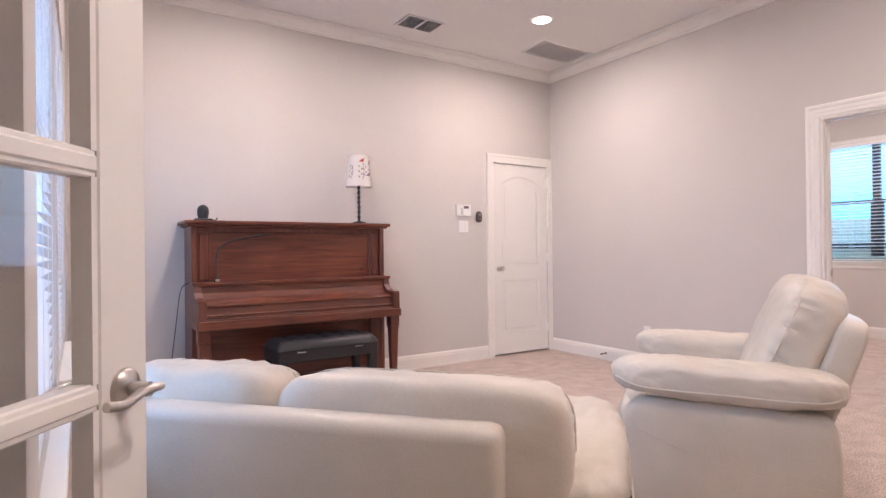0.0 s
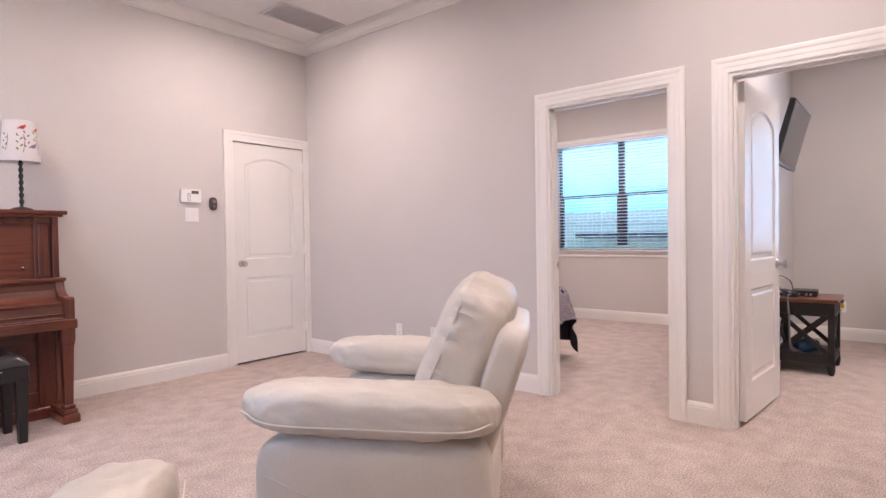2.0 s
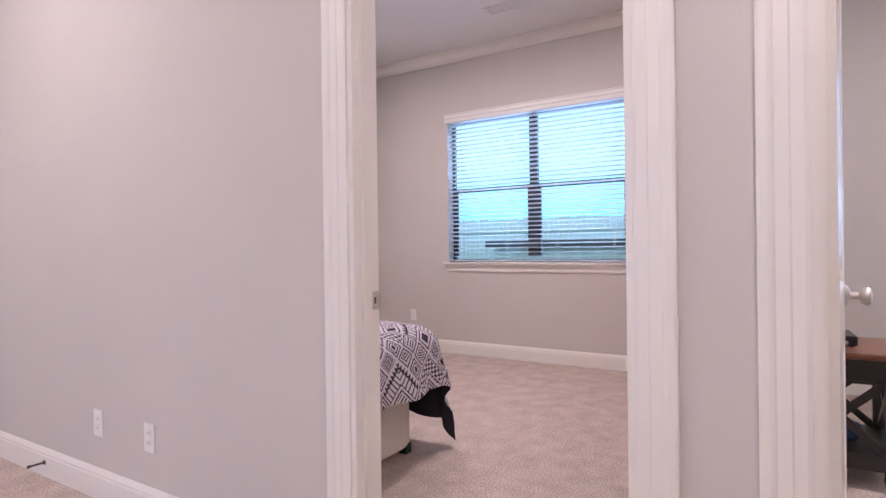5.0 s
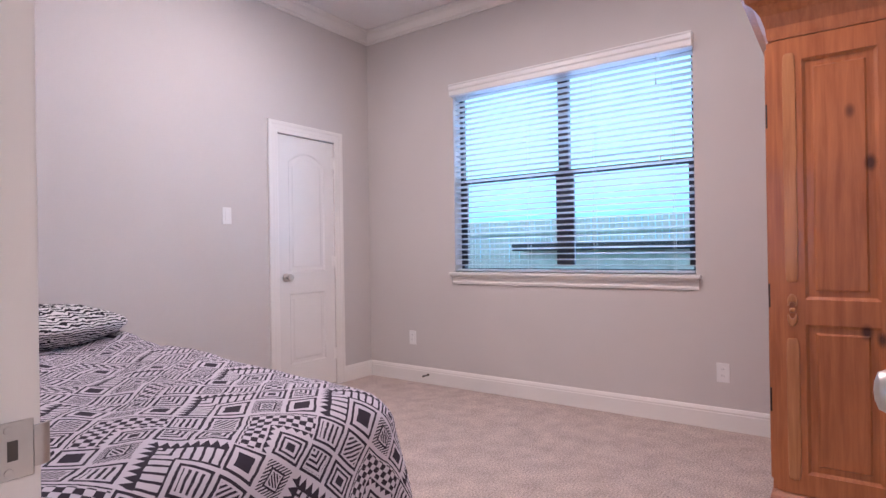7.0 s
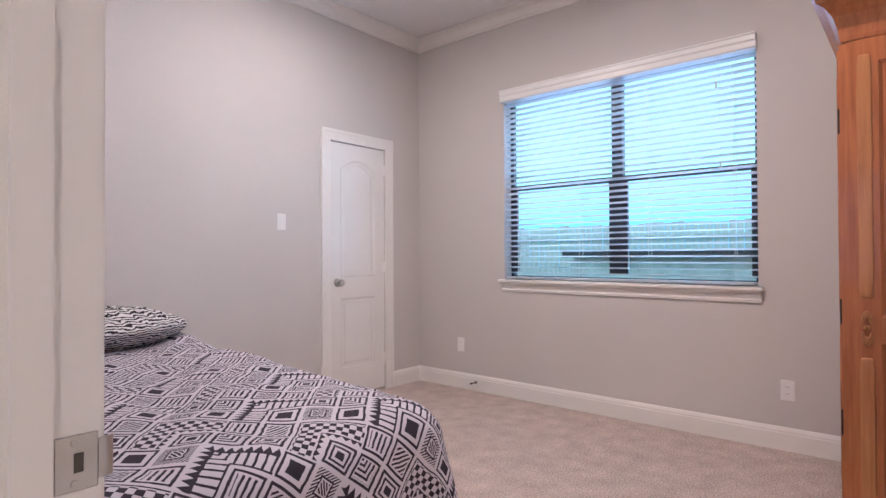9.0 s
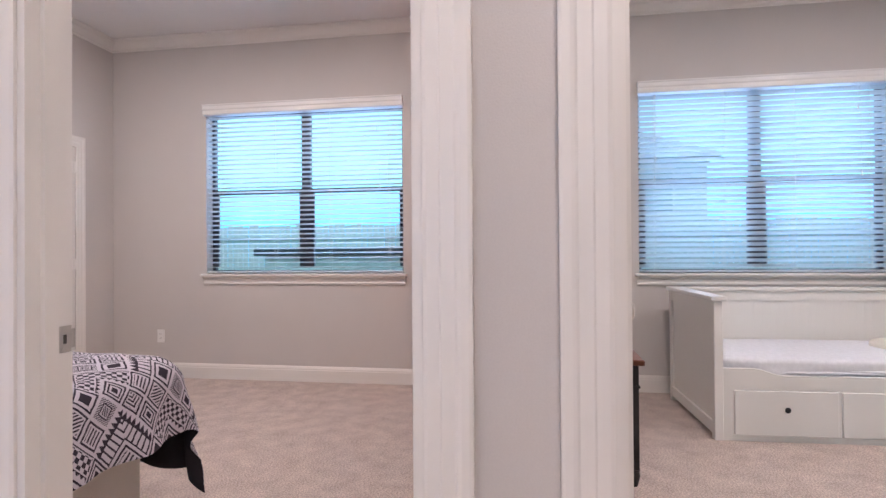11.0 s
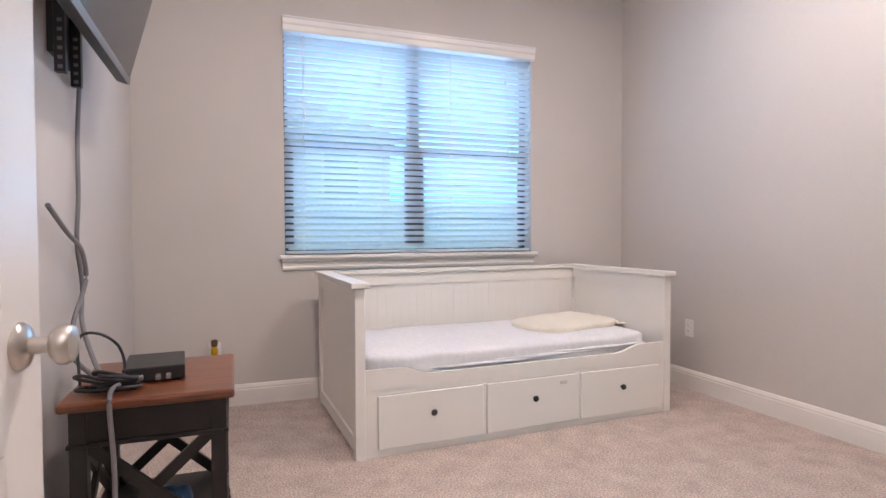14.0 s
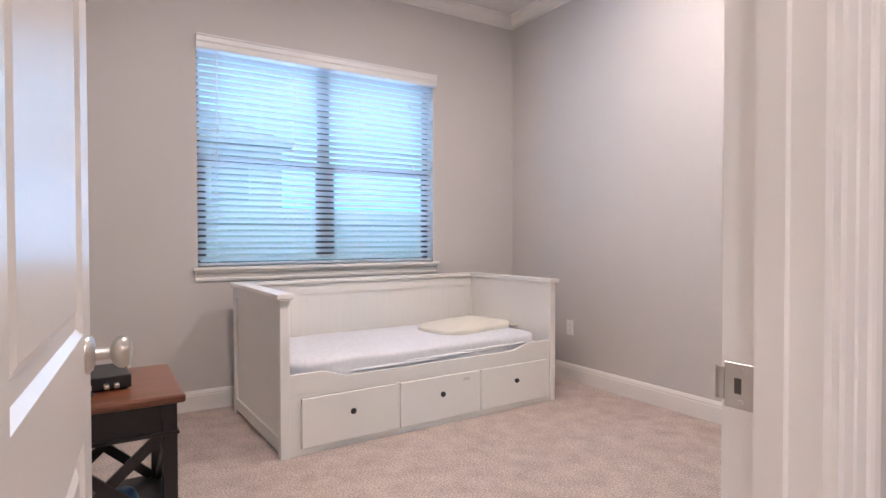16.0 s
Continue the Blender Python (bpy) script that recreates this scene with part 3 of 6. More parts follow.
def backdrop(name, x, label):
    """A plain glowing sky with a paler haze over a blue-green distance."""
    m = bpy.data.materials.new("overcast_sky_glow")
    m.use_nodes = True
    nt = m.node_tree
    em = nt.nodes.new("ShaderNodeEmission")
    co = nt.nodes.new("ShaderNodeTexCoord")
    sp = nt.nodes.new("ShaderNodeSeparateXYZ")
    nt.links.new(co.outputs["Object"], sp.inputs[0])
    mr = nt.nodes.new("ShaderNodeMapRange")
    mr.inputs["From Min"].default_value, mr.inputs["From Max"].default_value = -4.5, 24.0
    nz = nt.nodes.new("ShaderNodeTexNoise")
    nz.inputs["Scale"].default_value, nz.inputs["Detail"].default_value = 0.25, 5
    nt.links.new(co.outputs["Object"], nz.inputs["Vector"])
    wv = nt.nodes.new("ShaderNodeMath")
    wv.operation = "MULTIPLY_ADD"
    wv.inputs[1].default_value = -5.0
    nt.links.new(nz.outputs["Fac"], wv.inputs[0])
    nt.links.new(sp.outputs[2], wv.inputs[2])
    nt.links.new(wv.outputs[0], mr.inputs["Value"])
    rp = nt.nodes.new("ShaderNodeValToRGB")
    rp.color_ramp.elements[0].color, rp.color_ramp.elements[1].color = (0.07, 0.33, 0.50, 1), (0.42, 0.90, 1.0, 1)
    e = rp.color_ramp.elements.new(0.17)
    e.color = (0.085, 0.38, 0.62, 1)
    e = rp.color_ramp.elements.new(0.24)
    e.color = (0.20, 0.70, 0.98, 1)
    e = rp.color_ramp.elements.new(0.42)
    e.color = (0.36, 0.86, 1.0, 1)
    nt.links.new(mr.outputs[0], rp.inputs[0])
    nt.links.new(rp.outputs[0], em.inputs[0])
    em.inputs[1].default_value = 2.0
    nt.links.new(em.outputs[0], nt.nodes["Material Output"].inputs[0])
    ob = structure(name, boxes((x, -120, -3, x + 0.5, 120, 90)), m, label, "sky")
    return ob


backdrop("backdrop_east", 62, "pale overcast sky and blue distance")
backdrop("backdrop_west", -62, "pale overcast sky and blue distance")

root = empty("garden_fence", pose(17, 4, -0.35), "weathered board fence at the end of the lawn", "fence")
me = finish(boxes((-0.01, 0.006, 0, 0.01, 0.144, 2.22), bevel=0.004), "board", FENCEW)
for k in range(130):
    ob = new("board", me)
    ob.parent = root
    ob.matrix_basis = pose(random.uniform(-0.008, 0.008), -11.5 + k * 0.15, random.uniform(-0.03, 0.02))
for z in (0.35, 1.85):
    part("fence_rail", boxes((-0.06, -11.5, z, -0.012, 8.0, z + 0.09)), FENCEW, root)
root = empty("garden_shed", pose(12.5, 0.6, -0.35), "low dark-roofed garden shed before the fence", "shed")
part("wall", boxes((0, 0, 0, 1.6, 5.2, 1.44)), FENCEW, root)
part("roof", boxes((-0.15, -0.15, 1.44, 1.75, 5.35, 1.56), bevel=0.01), BRONZE, root, "flat dark roof")
root = empty("neighbour_house", pose(20, -3.9, -0.35), "pale single-storey house beyond the garden", "house")
part("wall", boxes((0, 0, 0, 6, 6.2, 4.2)), HOUSEW, root, "pale rendered wall")
bm = bmesh.new()
lo = [bm.verts.new(p) for p in ((-0.4, -0.4, 4.2), (6.4, -0.4, 4.2), (6.4, 6.6, 4.2), (-0.4, 6.6, 4.2))]
hi = [bm.verts.new(p) for p in ((3, 2.6, 6.0), (3, 3.6, 6.0))]
for f in ((lo[0], lo[1], hi[0]), (lo[1], lo[2], hi[1], hi[0]), (lo[2], lo[3], hi[1]), (lo[3], lo[0], hi[0], hi[1]), (lo[3], lo[2], lo[1], lo[0])):
    bm.faces.new(f)
part("roof", bm, FENCEW, root, "grey hipped roof")
for y in (0.9, 3.4):
    wd = part("window", boxes((-0.05, y, 2.5, 0.0, y + 1.1, 3.9), (-0.07, y, 3.17, -0.05, y + 1.1, 3.23)), TRIM, root, "white-framed window")
    part("pane", boxes((-0.06, y + 0.06, 2.56, -0.052, y + 1.04, 3.16), (-0.06, y + 0.06, 3.24, -0.052, y + 1.04, 3.84)), PALEGLASS, wd, "pane with a pale sky reflection painted on")


# lamps of the rooms -------------------------------------------------------
CANGLOW = glow("lit_lamp", (1.0, 0.93, 0.84), 9.0)
for cx, cy, room in CANS:
    root = empty("recessed_light", pose(cx, cy, H), "lit round recessed ceiling light with white trim", "ceiling light", "recessed lights")
    part("trim_ring", lathe(bmesh.new(), [(0.098, -0.001), (0.098, -0.006), (0.090, -0.010), (0.078, -0.009)], steps=32), PLASTIC, root, "white trim ring", True)
    part("bulb", lathe(bmesh.new(), [(0.074, -0.0095), (0.074, -0.012), (0.05, -0.016), (0.001, -0.018)], steps=28), CANGLOW, root, "glowing lamp", True)

# living room --------------------------------------------------------------
def piano(m):
    root = empty("upright_piano", m, "old mahogany upright piano standing against the wall", "piano")
    W = 1.52
    L, R = -W / 2, W / 2
    part("lid", boxes((L - 0.045, -0.02, 1.335, R + 0.045, 0.36, 1.36), (L - 0.025, 0.0, 1.318, R + 0.025, 0.345, 1.335), bevel=0.006, seg=2), MAHOG, root, "overhanging top lid")
    for x0, x1 in ((L, L + 0.035), (R - 0.035, R)):
        part("side_panel", boxes((x0, 0.02, 0.06, x1, 0.34, 1.318), bevel=0.003), MAHOGV, root)
    part("backboard", boxes((L + 0.035, 0.29, 0.06, R - 0.035, 0.335, 1.318)), MAHOG, root)
    part("upper_frame", boxes((L + 0.035, 0.045, 0.92, L + 0.13, 0.075, 1.318), (R - 0.13, 0.045, 0.92, R - 0.035, 0.075, 1.318), (L + 0.13, 0.045, 1.275, R - 0.13, 0.075, 1.318), bevel=0.003), MAHOGV, root)
    for s in (-1, 1):
        part("pilaster", boxes((s * (W / 2 - 0.082) - 0.028, 0.030, 0.93, s * (W / 2 - 0.082) + 0.028, 0.046, 1.27), bevel=0.004), MAHOGV, root, "raised pilaster strip")
    part("upper_panel", boxes((L + 0.13, 0.062, 0.92, R - 0.13, 0.078, 1.275)), MAHOG, root, "broad figured front panel")
    part("music_shelf", boxes((L - 0.01, -0.075, 0.895, R + 0.01, 0.06, 0.918), (L, -0.055, 0.878, R, 0.06, 0.895), bevel=0.004, seg=2), MAHOG, root)
    bm = bmesh.new()
    prof = [(-0.05, 0.878), (-0.055, 0.84), (-0.07, 0.80), (-0.10, 0.775), (-0.20, 0.765), (-0.215, 0.70), (-0.225, 0.665), (0.0, 0.665), (0.05, 0.70), (0.05, 0.878)]
    a = [bm.verts.new((L + 0.05, y, z)) for y, z in prof]
    b = [bm.verts.new((R - 0.05, y, z)) for y, z in prof]
    for i in range(len(prof)):
        bm.faces.new((a[i], a[(i + 1) % len(prof)], b[(i + 1) % len(prof)], b[i]))
    bm.faces.new(a)
    bm.faces.new(b)
    part("fallboard", bm, MAHOG, root, "closed fallboard over the keys")
    part("fallboard_moulding", boxes((L + 0.055, -0.222, 0.752, R - 0.055, -0.20, 0.764), (L + 0.055, -0.232, 0.69, R - 0.055, -0.215, 0.70), bevel=0.003), MAHOG, root)
    for s in (-1, 1):
        bm = bmesh.new()
        x0, x1 = (L, L + 0.05) if s < 0 else (R - 0.05, R)
        cheek = [(0.02, 0.62), (-0.245, 0.62), (-0.25, 0.66), (-0.25, 0.79), (-0.235, 0.80), (-0.15, 0.80), (-0.11, 0.815), (-0.075, 0.85), (-0.06, 0.895), (0.02, 0.895)]
        a = [bm.verts.new((x0, y, z)) for y, z in cheek]
        b = [bm.verts.new((x1, y, z)) for y, z in cheek]
        for i in range(len(cheek)):
            bm.faces.new((a[i], a[(i + 1) % len(cheek)], b[(i + 1) % len(cheek)], b[i]))
        bm.faces.new(a)
        bm.faces.new(b)
        part("key_cheek", bm, MAHOGV, root)
    part("key_bed", boxes((L - 0.012, -0.262, 0.60, R + 0.012, 0.05, 0.662), (L, -0.245, 0.655, R, -0.2, 0.672), bevel=0.006, seg=2), MAHOG, root)
    part("lower_panel", boxes((L + 0.13, 0.05, 0.17, R - 0.13, 0.07, 0.60)), MAHOG, root, "recessed knee panel")
    part("lower_frame", boxes((L + 0.035, 0.03, 0.06, L + 0.13, 0.07, 0.60), (R - 0.13, 0.03, 0.06, R - 0.035, 0.07, 0.60), (L + 0.13, 0.03, 0.06, R - 0.13, 0.07, 0.17), bevel=0.003), MAHOGV, root)
    part("plinth", boxes((L - 0.01, 0.0, 0.0, R + 0.01, 0.34, 0.07), bevel=0.006), MAHOG, root)
    for s in (-1, 1):
        x = s * (W / 2 - 0.035)
        part("toe_block", boxes((x - 0.05, -0.26, 0.0, x + 0.05, 0.02, 0.055), (x - 0.042, -0.245, 0.055, x + 0.042, 0.02, 0.085), bevel=0.008, seg=2), MAHOG, root)
        bm = boxes((x - 0.04, -0.238, 0.52, x + 0.04, -0.158, 0.60), bevel=0.004)
        for z0, z1, h0, h1 in ((0.11, 0.50, 0.022, 0.032),):
            v0 = [bm.verts.new((x + a * h0, -0.198 + b * h0, z0)) for a, b in ((-1, -1), (1, -1), (1, 1), (-1, 1))]
            v1 = [bm.verts.new((x + a * h1, -0.198 + b * h1, z1)) for a, b in ((-1, -1), (1, -1), (1, 1), (-1, 1))]
            for i in range(4):
                bm.faces.new((v0[i], v0[(i + 1) % 4], v1[(i + 1) % 4], v1[i]))
        box(bm, x - 0.038, -0.236, 0.50, x + 0.038, -0.16, 0.52, 0.004)
        box(bm, x - 0.034, -0.232, 0.085, x + 0.034, -0.164, 0.112, 0.006)
        part("leg", bm, MAHOGV, root, "tapered square front leg")
    part("lock_knob", lathe(bmesh.new(), [(0.012, 0), (0.012, -0.008), (0.006, -0.014), (0.001, -0.015)], (R - 0.19, 0.062, 0.985), "y", 14), MAHOG, root, "", True)


PX, PYF = 0.98, 4.43
piano(pose(PX, PYF, 0))


def bench(m):
    root = empty("piano_bench", m, "black tufted leather piano bench pushed under the keys", "bench")
    part("seat_box", boxes((-0.38, -0.17, 0.36, 0.38, 0.17, 0.45), bevel=0.006), BLACKW, root)
    bm = bmesh.new()
    nx, ny = 56, 26
    g = [[None] * (ny + 1) for _ in range(nx + 1)]
    for i in range(nx + 1):
        for j in range(ny + 1):
            x, y = -0.385 + 0.77 * i / nx, -0.175 + 0.35 * j / ny
            ex, ey = min(1, (0.385 - abs(x)) / 0.05), min(1, (0.175 - abs(y)) / 0.05)
            z = 0.45 + 0.06 * (max(ex, 0) ** 0.5) * (max(ey, 0) ** 0.5)
            for k in range(5):
                for r in (-1, 1):
                    d = math.hypot(x - (-0.26 + 0.13 * k), y - r * 0.07)
                    z -= 0.014 * math.exp(-(d / 0.022) ** 2)
            g[i][j] = bm.verts.new((x, y, z))
    for i in range(nx):
        for j in range(ny):
            bm.faces.new((g[i][j], g[i + 1][j], g[i + 1][j + 1], g[i][j + 1]))
    part("cushion", bm, BLEATHER, root, "buttoned black leather cushion", True)
    for sx in (-1, 1):
        for sy in (-1, 1):
            bm = bmesh.new()
            v0 = [bm.verts.new((sx * 0.345 + a * 0.020, sy * 0.138 + b * 0.020, 0)) for a, b in ((-1, -1), (1, -1), (1, 1), (-1, 1))]
            v1 = [bm.verts.new((sx * 0.345 + a * 0.030, sy * 0.138 + b * 0.028, 0.36)) for a, b in ((-1, -1), (1, -1), (1, 1), (-1, 1))]
            for i in range(4):
                bm.faces.new((v0[i], v0[(i + 1) % 4], v1[(i + 1) % 4], v1[i]))
            bm.faces.new(v0)
            part("leg", bm, BLACKW, root)
    for sx in (-1, 1):
        part("handle_clip", boxes((sx * 0.22 - 0.03, -0.176, 0.425, sx * 0.22 + 0.03, -0.171, 0.431)), NICKEL, root, "small bright clip")


BLEATHER = material("black_leather", (0.016, 0.016, 0.019), 0.32, vary=0.1, scale=10, grain=0.1, grain_scale=150, bump=0.12)
bench(pose(1.06, 4.14, 0, 0, 0, 2))

SHADE = material("printed_lampshade_cloth", (0.80, 0.77, 0.75), 0.8, vary=0.02, scale=8, grain=0.03, grain_scale=400, bump=0.1, translucent=0.25)
FLOWER = [material("red_print", (0.55, 0.06, 0.05), 0.8), material("brown_print", (0.22, 0.12, 0.09), 0.8), material("green_print", (0.16, 0.20, 0.08), 0.8), material("purple_print", (0.28, 0.14, 0.30), 0.8)]


def shade_motif(bm, kind, a0, z0, s):
    """A printed sprig on the shade's cone, a hair proud of it."""
    def P(a, z):
        r = 0.087 + (0.42 - z) * (0.024 / 0.19) + 0.0012
        return (r * math.sin(a), -r * math.cos(a), z)
    def blob(a, z, ra, rz, turn=0.0):
        pts = []
        for k in range(10):
            t = 2 * math.pi * k / 10
            u, v = ra * math.cos(t), rz * math.sin(t)
            u, v = u * math.cos(turn) - v * math.sin(turn), u * math.sin(turn) + v * math.cos(turn)
            pts.append(bm.verts.new(P(a + u / 0.1, z + v)))
        bm.faces.new(pts)
    if kind == "stem":
        for k in range(8):
            t = k / 8
            blob(a0 + 0.10 * math.sin(3 * t) * s, z0 + 0.085 * t, 0.0018, 0.007, 0.3 * math.sin(5 * t))
    elif kind == "leaf":
        for k in range(5):
            blob(a0 + (0.12 if k % 2 else -0.10) * s, z0 + 0.016 * k, 0.009, 0.004, 0.6 if k % 2 else -0.6)
    else:
        blob(a0, z0, 0.017, 0.009, 0.2)
        blob(a0 + 0.14, z0 + 0.008, 0.007, 0.006)
        blob(a0 - 0.2, z0 - 0.004, 0.011, 0.004, 0.4)


def table_lamp(m):
    root = empty("table_lamp", m, "table lamp with floral white shade on the piano", "lamp")
    bm = lathe(bmesh.new(), [(0.062, 0), (0.062, 0.008), (0.05, 0.014), (0.012, 0.02), (0.009, 0.03)], steps=28)
    part("base", bm, BLACKP, root, "round dark base", True)
    prof = [(0.009, 0.03)]
    for k in range(7):
        z = 0.03 + k * 0.03
        prof += [(0.008, z + 0.001), (0.014, z + 0.010), (0.014, z + 0.020), (0.008, z + 0.029)]
    part("stem", lathe(bmesh.new(), prof + [(0.006, 0.25)], steps=16), BLACKP, root, "beaded black stem", True)
    bm = bmesh.new()
    n = 40
    rows = [(0.1115, 0.23), (0.0875, 0.42), (0.0855, 0.42), (0.1095, 0.23)]
    rg = [[bm.verts.new((r * math.sin(2 * math.pi * i / n), -r * math.cos(2 * math.pi * i / n), z)) for i in range(n)] for r, z in rows]
    for a, b in zip(rg, rg[1:] + rg[:1]):
        for i in range(n):
            bm.faces.new((a[i], a[(i + 1) % n], b[(i + 1) % n], b[i]))
    shade = part("shade", bm, SHADE, root, "white tapered shade printed with birds and flowers", True)
    for idx, items in enumerate(((("bird", -0.25, 0.385, 1), ("bird", 0.75, 0.38, 1), ("bird", 1.7, 0.33, 1)), (("stem", -0.25, 0.275, 1), ("stem", 0.75, 0.27, -1), ("stem", 1.9, 0.27, 1), ("stem", -1.2, 0.28, 1)), (("leaf", -0.45, 0.285, 1), ("leaf", 0.55, 0.30, 1), ("leaf", -1.3, 0.29, 1)), (("leaf", -0.05, 0.30, 1), ("bird", 0.35, 0.30, 1), ("leaf", 0.95, 0.30, 1)))):
        bm = bmesh.new()
        for k, a, z, s in items:
            shade_motif(bm, k, a, z, s)
        part("print", bm, FLOWER[idx], shade)


table_lamp(pose(PX + 0.60, PYF + 0.17, 1.36, 0, 0, 10) @ Matrix.Diagonal((1.0, 1.0, 1.40, 1.0)))


def reading_lamp(m):
    root = empty("desk_lamp", m, "slim black gooseneck clip lamp on the piano", "lamp")
    part("clamp", boxes((-0.022, -0.025, 0, 0.022, 0.025, 0.018), (-0.016, -0.018, 0.018, 0.016, 0.018, 0.03), bevel=0.004), BLACKP, root)
    part("bracket", boxes((-0.014, -0.028, 0.002, 0.014, -0.0255, 0.02)), NICKEL, root, "bright clamp plate")
    part("gooseneck", tube(bmesh.new(), curve_points([(0, 0, 0.03), (0, 0, 0.18), (0.03, 0, 0.25), (0.11, -0.01, 0.295), (0.2, -0.02, 0.315)], 30), 0.0055, 10), BLACKP, root, "", True)
    part("lamp_head", boxes((-0.09, -0.014, -0.006, 0.09, 0.014, 0.006), bevel=0.005, seg=2), BLACKP, root, "", False, pose(0.28, -0.022, 0.331, 0, -9, 0))


reading_lamp(pose(PX - 0.60, PYF - 0.02, 0.918))


def webcam(m):
    root = empty("speaker_dock", m, "small black rounded camera on a dock", "camera")
    part("dock", boxes((-0.06, -0.05, 0, 0.06, 0.05, 0.022), bevel=0.008, seg=2), BLACKP, root)
    bm = bmesh.new()
    lathe(bm, [(0.034, 0.022), (0.040, 0.05), (0.042, 0.075), (0.038, 0.098), (0.026, 0.115), (0.010, 0.123), (0.001, 0.124)], steps=22)
    part("head", bm, BLACKP, root, "", True)
    part("side_arm", tube(bmesh.new(), curve_points([(0.05, 0, 0.015), (0.085, 0, 0.012), (0.10, 0, 0.03)], 12), 0.004, 8), BLACKP, root, "", True)


webcam(pose(PX - 0.655, PYF + 0.17, 1.36))
CORD = material("black_cable", (0.02, 0.02, 0.022), 0.5)
GREYCORD = material("grey_cable", (0.20, 0.19, 0.20), 0.5)
rt = empty("power_cable", pose(PX - 0.80, PYF + 0.10, 0), "thin black cable hanging beside the piano", "cable")
part("cable", tube(bmesh.new(), curve_points([(0.02, -0.10, 0.92), (-0.03, -0.06, 0.86), (-0.055, 0.0, 0.6), (-0.075, 0.1, 0.3), (-0.09, 0.15, 0.01)], 30), 0.003, 8), CORD, rt, "", True)
rt = empty("paper_scrap", pose(PX + 0.62, PYF + 0.15, 1.361), "small crumpled white tissue on the piano", "tissue")
bm = bmesh.new()
soft(bm, (0, 0, 0.008), (0.05, 0.03, 0.016), 2.2, 0.006, 3, 6, freq=40)
part("tissue", bm, PLASTIC, rt, "", True)

# leather seats
SEAM = material("leather_piping", (0.70, 0.65, 0.56), 0.5, vary=0.05)


def leather_block(centre, size, p, seed, n=26, m=None, seam=0.0, pucker=0.010, wobble=0.006):
    """A stuffed leather block with soft folds and small puckers gathered along its front seam."""
    bm = bmesh.new()
    h = Vector(size) / 2
    soft(bm, (0, 0, 0), size, p, wobble, seed, n, None, 7.0)
    for v in bm.verts:
        u = Vector((v.co.x / h.x, v.co.y / h.y, v.co.z / h.z))
        rim = max(abs(u.x), abs(u.z))
        near = math.exp(-((u.y - seam) / 0.45) ** 2) * max(0.0, (rim - 0.55) / 0.45) ** 1.5
        run = math.atan2(u.z, u.x)
        fold = noise.noise(Vector((run * 7.0, seed, 0.4))) + 0.7 * noise.noise(Vector((run * 15.0, seed, 2.7)))
        out = Vector((u.x, 0.35 * u.y, u.z)).normalized()
        v.co += out * fold * pucker * near
        drape = noise.noise(Vector((v.co.x * 6.0 + v.co.z * 4.0, v.co.y * 3.0, seed + 5.0)))
        v.co.y += 0.006 * drape * (1.0 if abs(u.y) > 0.5 else 0.3)
        v.co += Vector(centre)
        if m:
            v.co = m @ v.co
    return bm


def rim_piping(centre, size, p, at, m=None, r=0.0035, grow=1.004):
    """Welt that runs round a block at one depth."""
    pts = []
    k = (1 - min(0.999, abs(at)) ** p) ** (1 / p) * grow
    for i in range(65):
        a = 2 * math.pi * i / 64
        c, sn = math.cos(a), math.sin(a)
        q = (abs(c) ** p + abs(sn) ** p) ** (-1 / p) * k
        w = Vector((c * q * size[0] / 2, at * size[1] / 2, sn * q * size[2] / 2)) + Vector(centre)
        pts.append(m @ w if m else w)
    return tube(bmesh.new(), pts, r, 6)


def arm(root, x, y0, y1, top, side, seed):
    """Bulging arm panel with a padded leather rest on it; side is the way outwards."""
    cy, ln = (y0 + y1) / 2, y1 - y0
    bm = bmesh.new()
    soft(bm, (x, cy - 0.01, 0.26), (0.19, ln - 0.07, 0.48), 6, 0.006, seed, 22)
    part("arm_panel", bm, LEATHER, root, "bulging arm side panel", True)
    bm = bmesh.new()
    soft(bm, (0, 0, 0), (0.26, ln, 0.165), 3.2, 0.008, seed + 3, 44, None, 12.0)
    for v in bm.verts:
        t = v.co.y / (ln / 2)
        end = math.exp(-((abs(v.co.z) - 0.0) / 0.05) ** 2) * max(0.0, abs(t) - 0.75) * 4
        v.co.z += 0.006 * noise.noise(Vector((v.co.x * 22, v.co.y * 9, seed))) * (1 if v.co.z > 0 else 0.3)
        v.co.z += 0.012 * t * (1 if t > 0 else 0.4)
        v.co.y -= 0.010 * end * noise.noise(Vector((v.co.x * 40, 0, seed)))
        v.co += Vector((x, cy, top - 0.083))
    pad = part("arm_pad", bm, LEATHER, root, "padded arm rest with fine creases", True)
    o = x + side * 0.131
    part("piping", tube(bmesh.new(), curve_points([(o - side * 0.030, y1 - 0.025, top - 0.075), (o - side * 0.004, y1 - 0.14, top - 0.108), (o, cy, top - 0.112), (o - side * 0.004, y0 + 0.12, top - 0.112), (o - side * 0.030, y0 + 0.018, top - 0.09)], 28), 0.0032, 6), SEAM, pad, "", True)
    e = x + side * 0.0965
    part("side_seam", tube(bmesh.new(), curve_points([(e - side * 0.004, y1 - 0.10, 0.37), (e, y1 - 0.26, 0.31), (e, cy - 0.06, 0.25), (e - side * 0.004, y0 + 0.09, 0.22)], 24), 0.0018, 6), LEATHER, root, "", True)


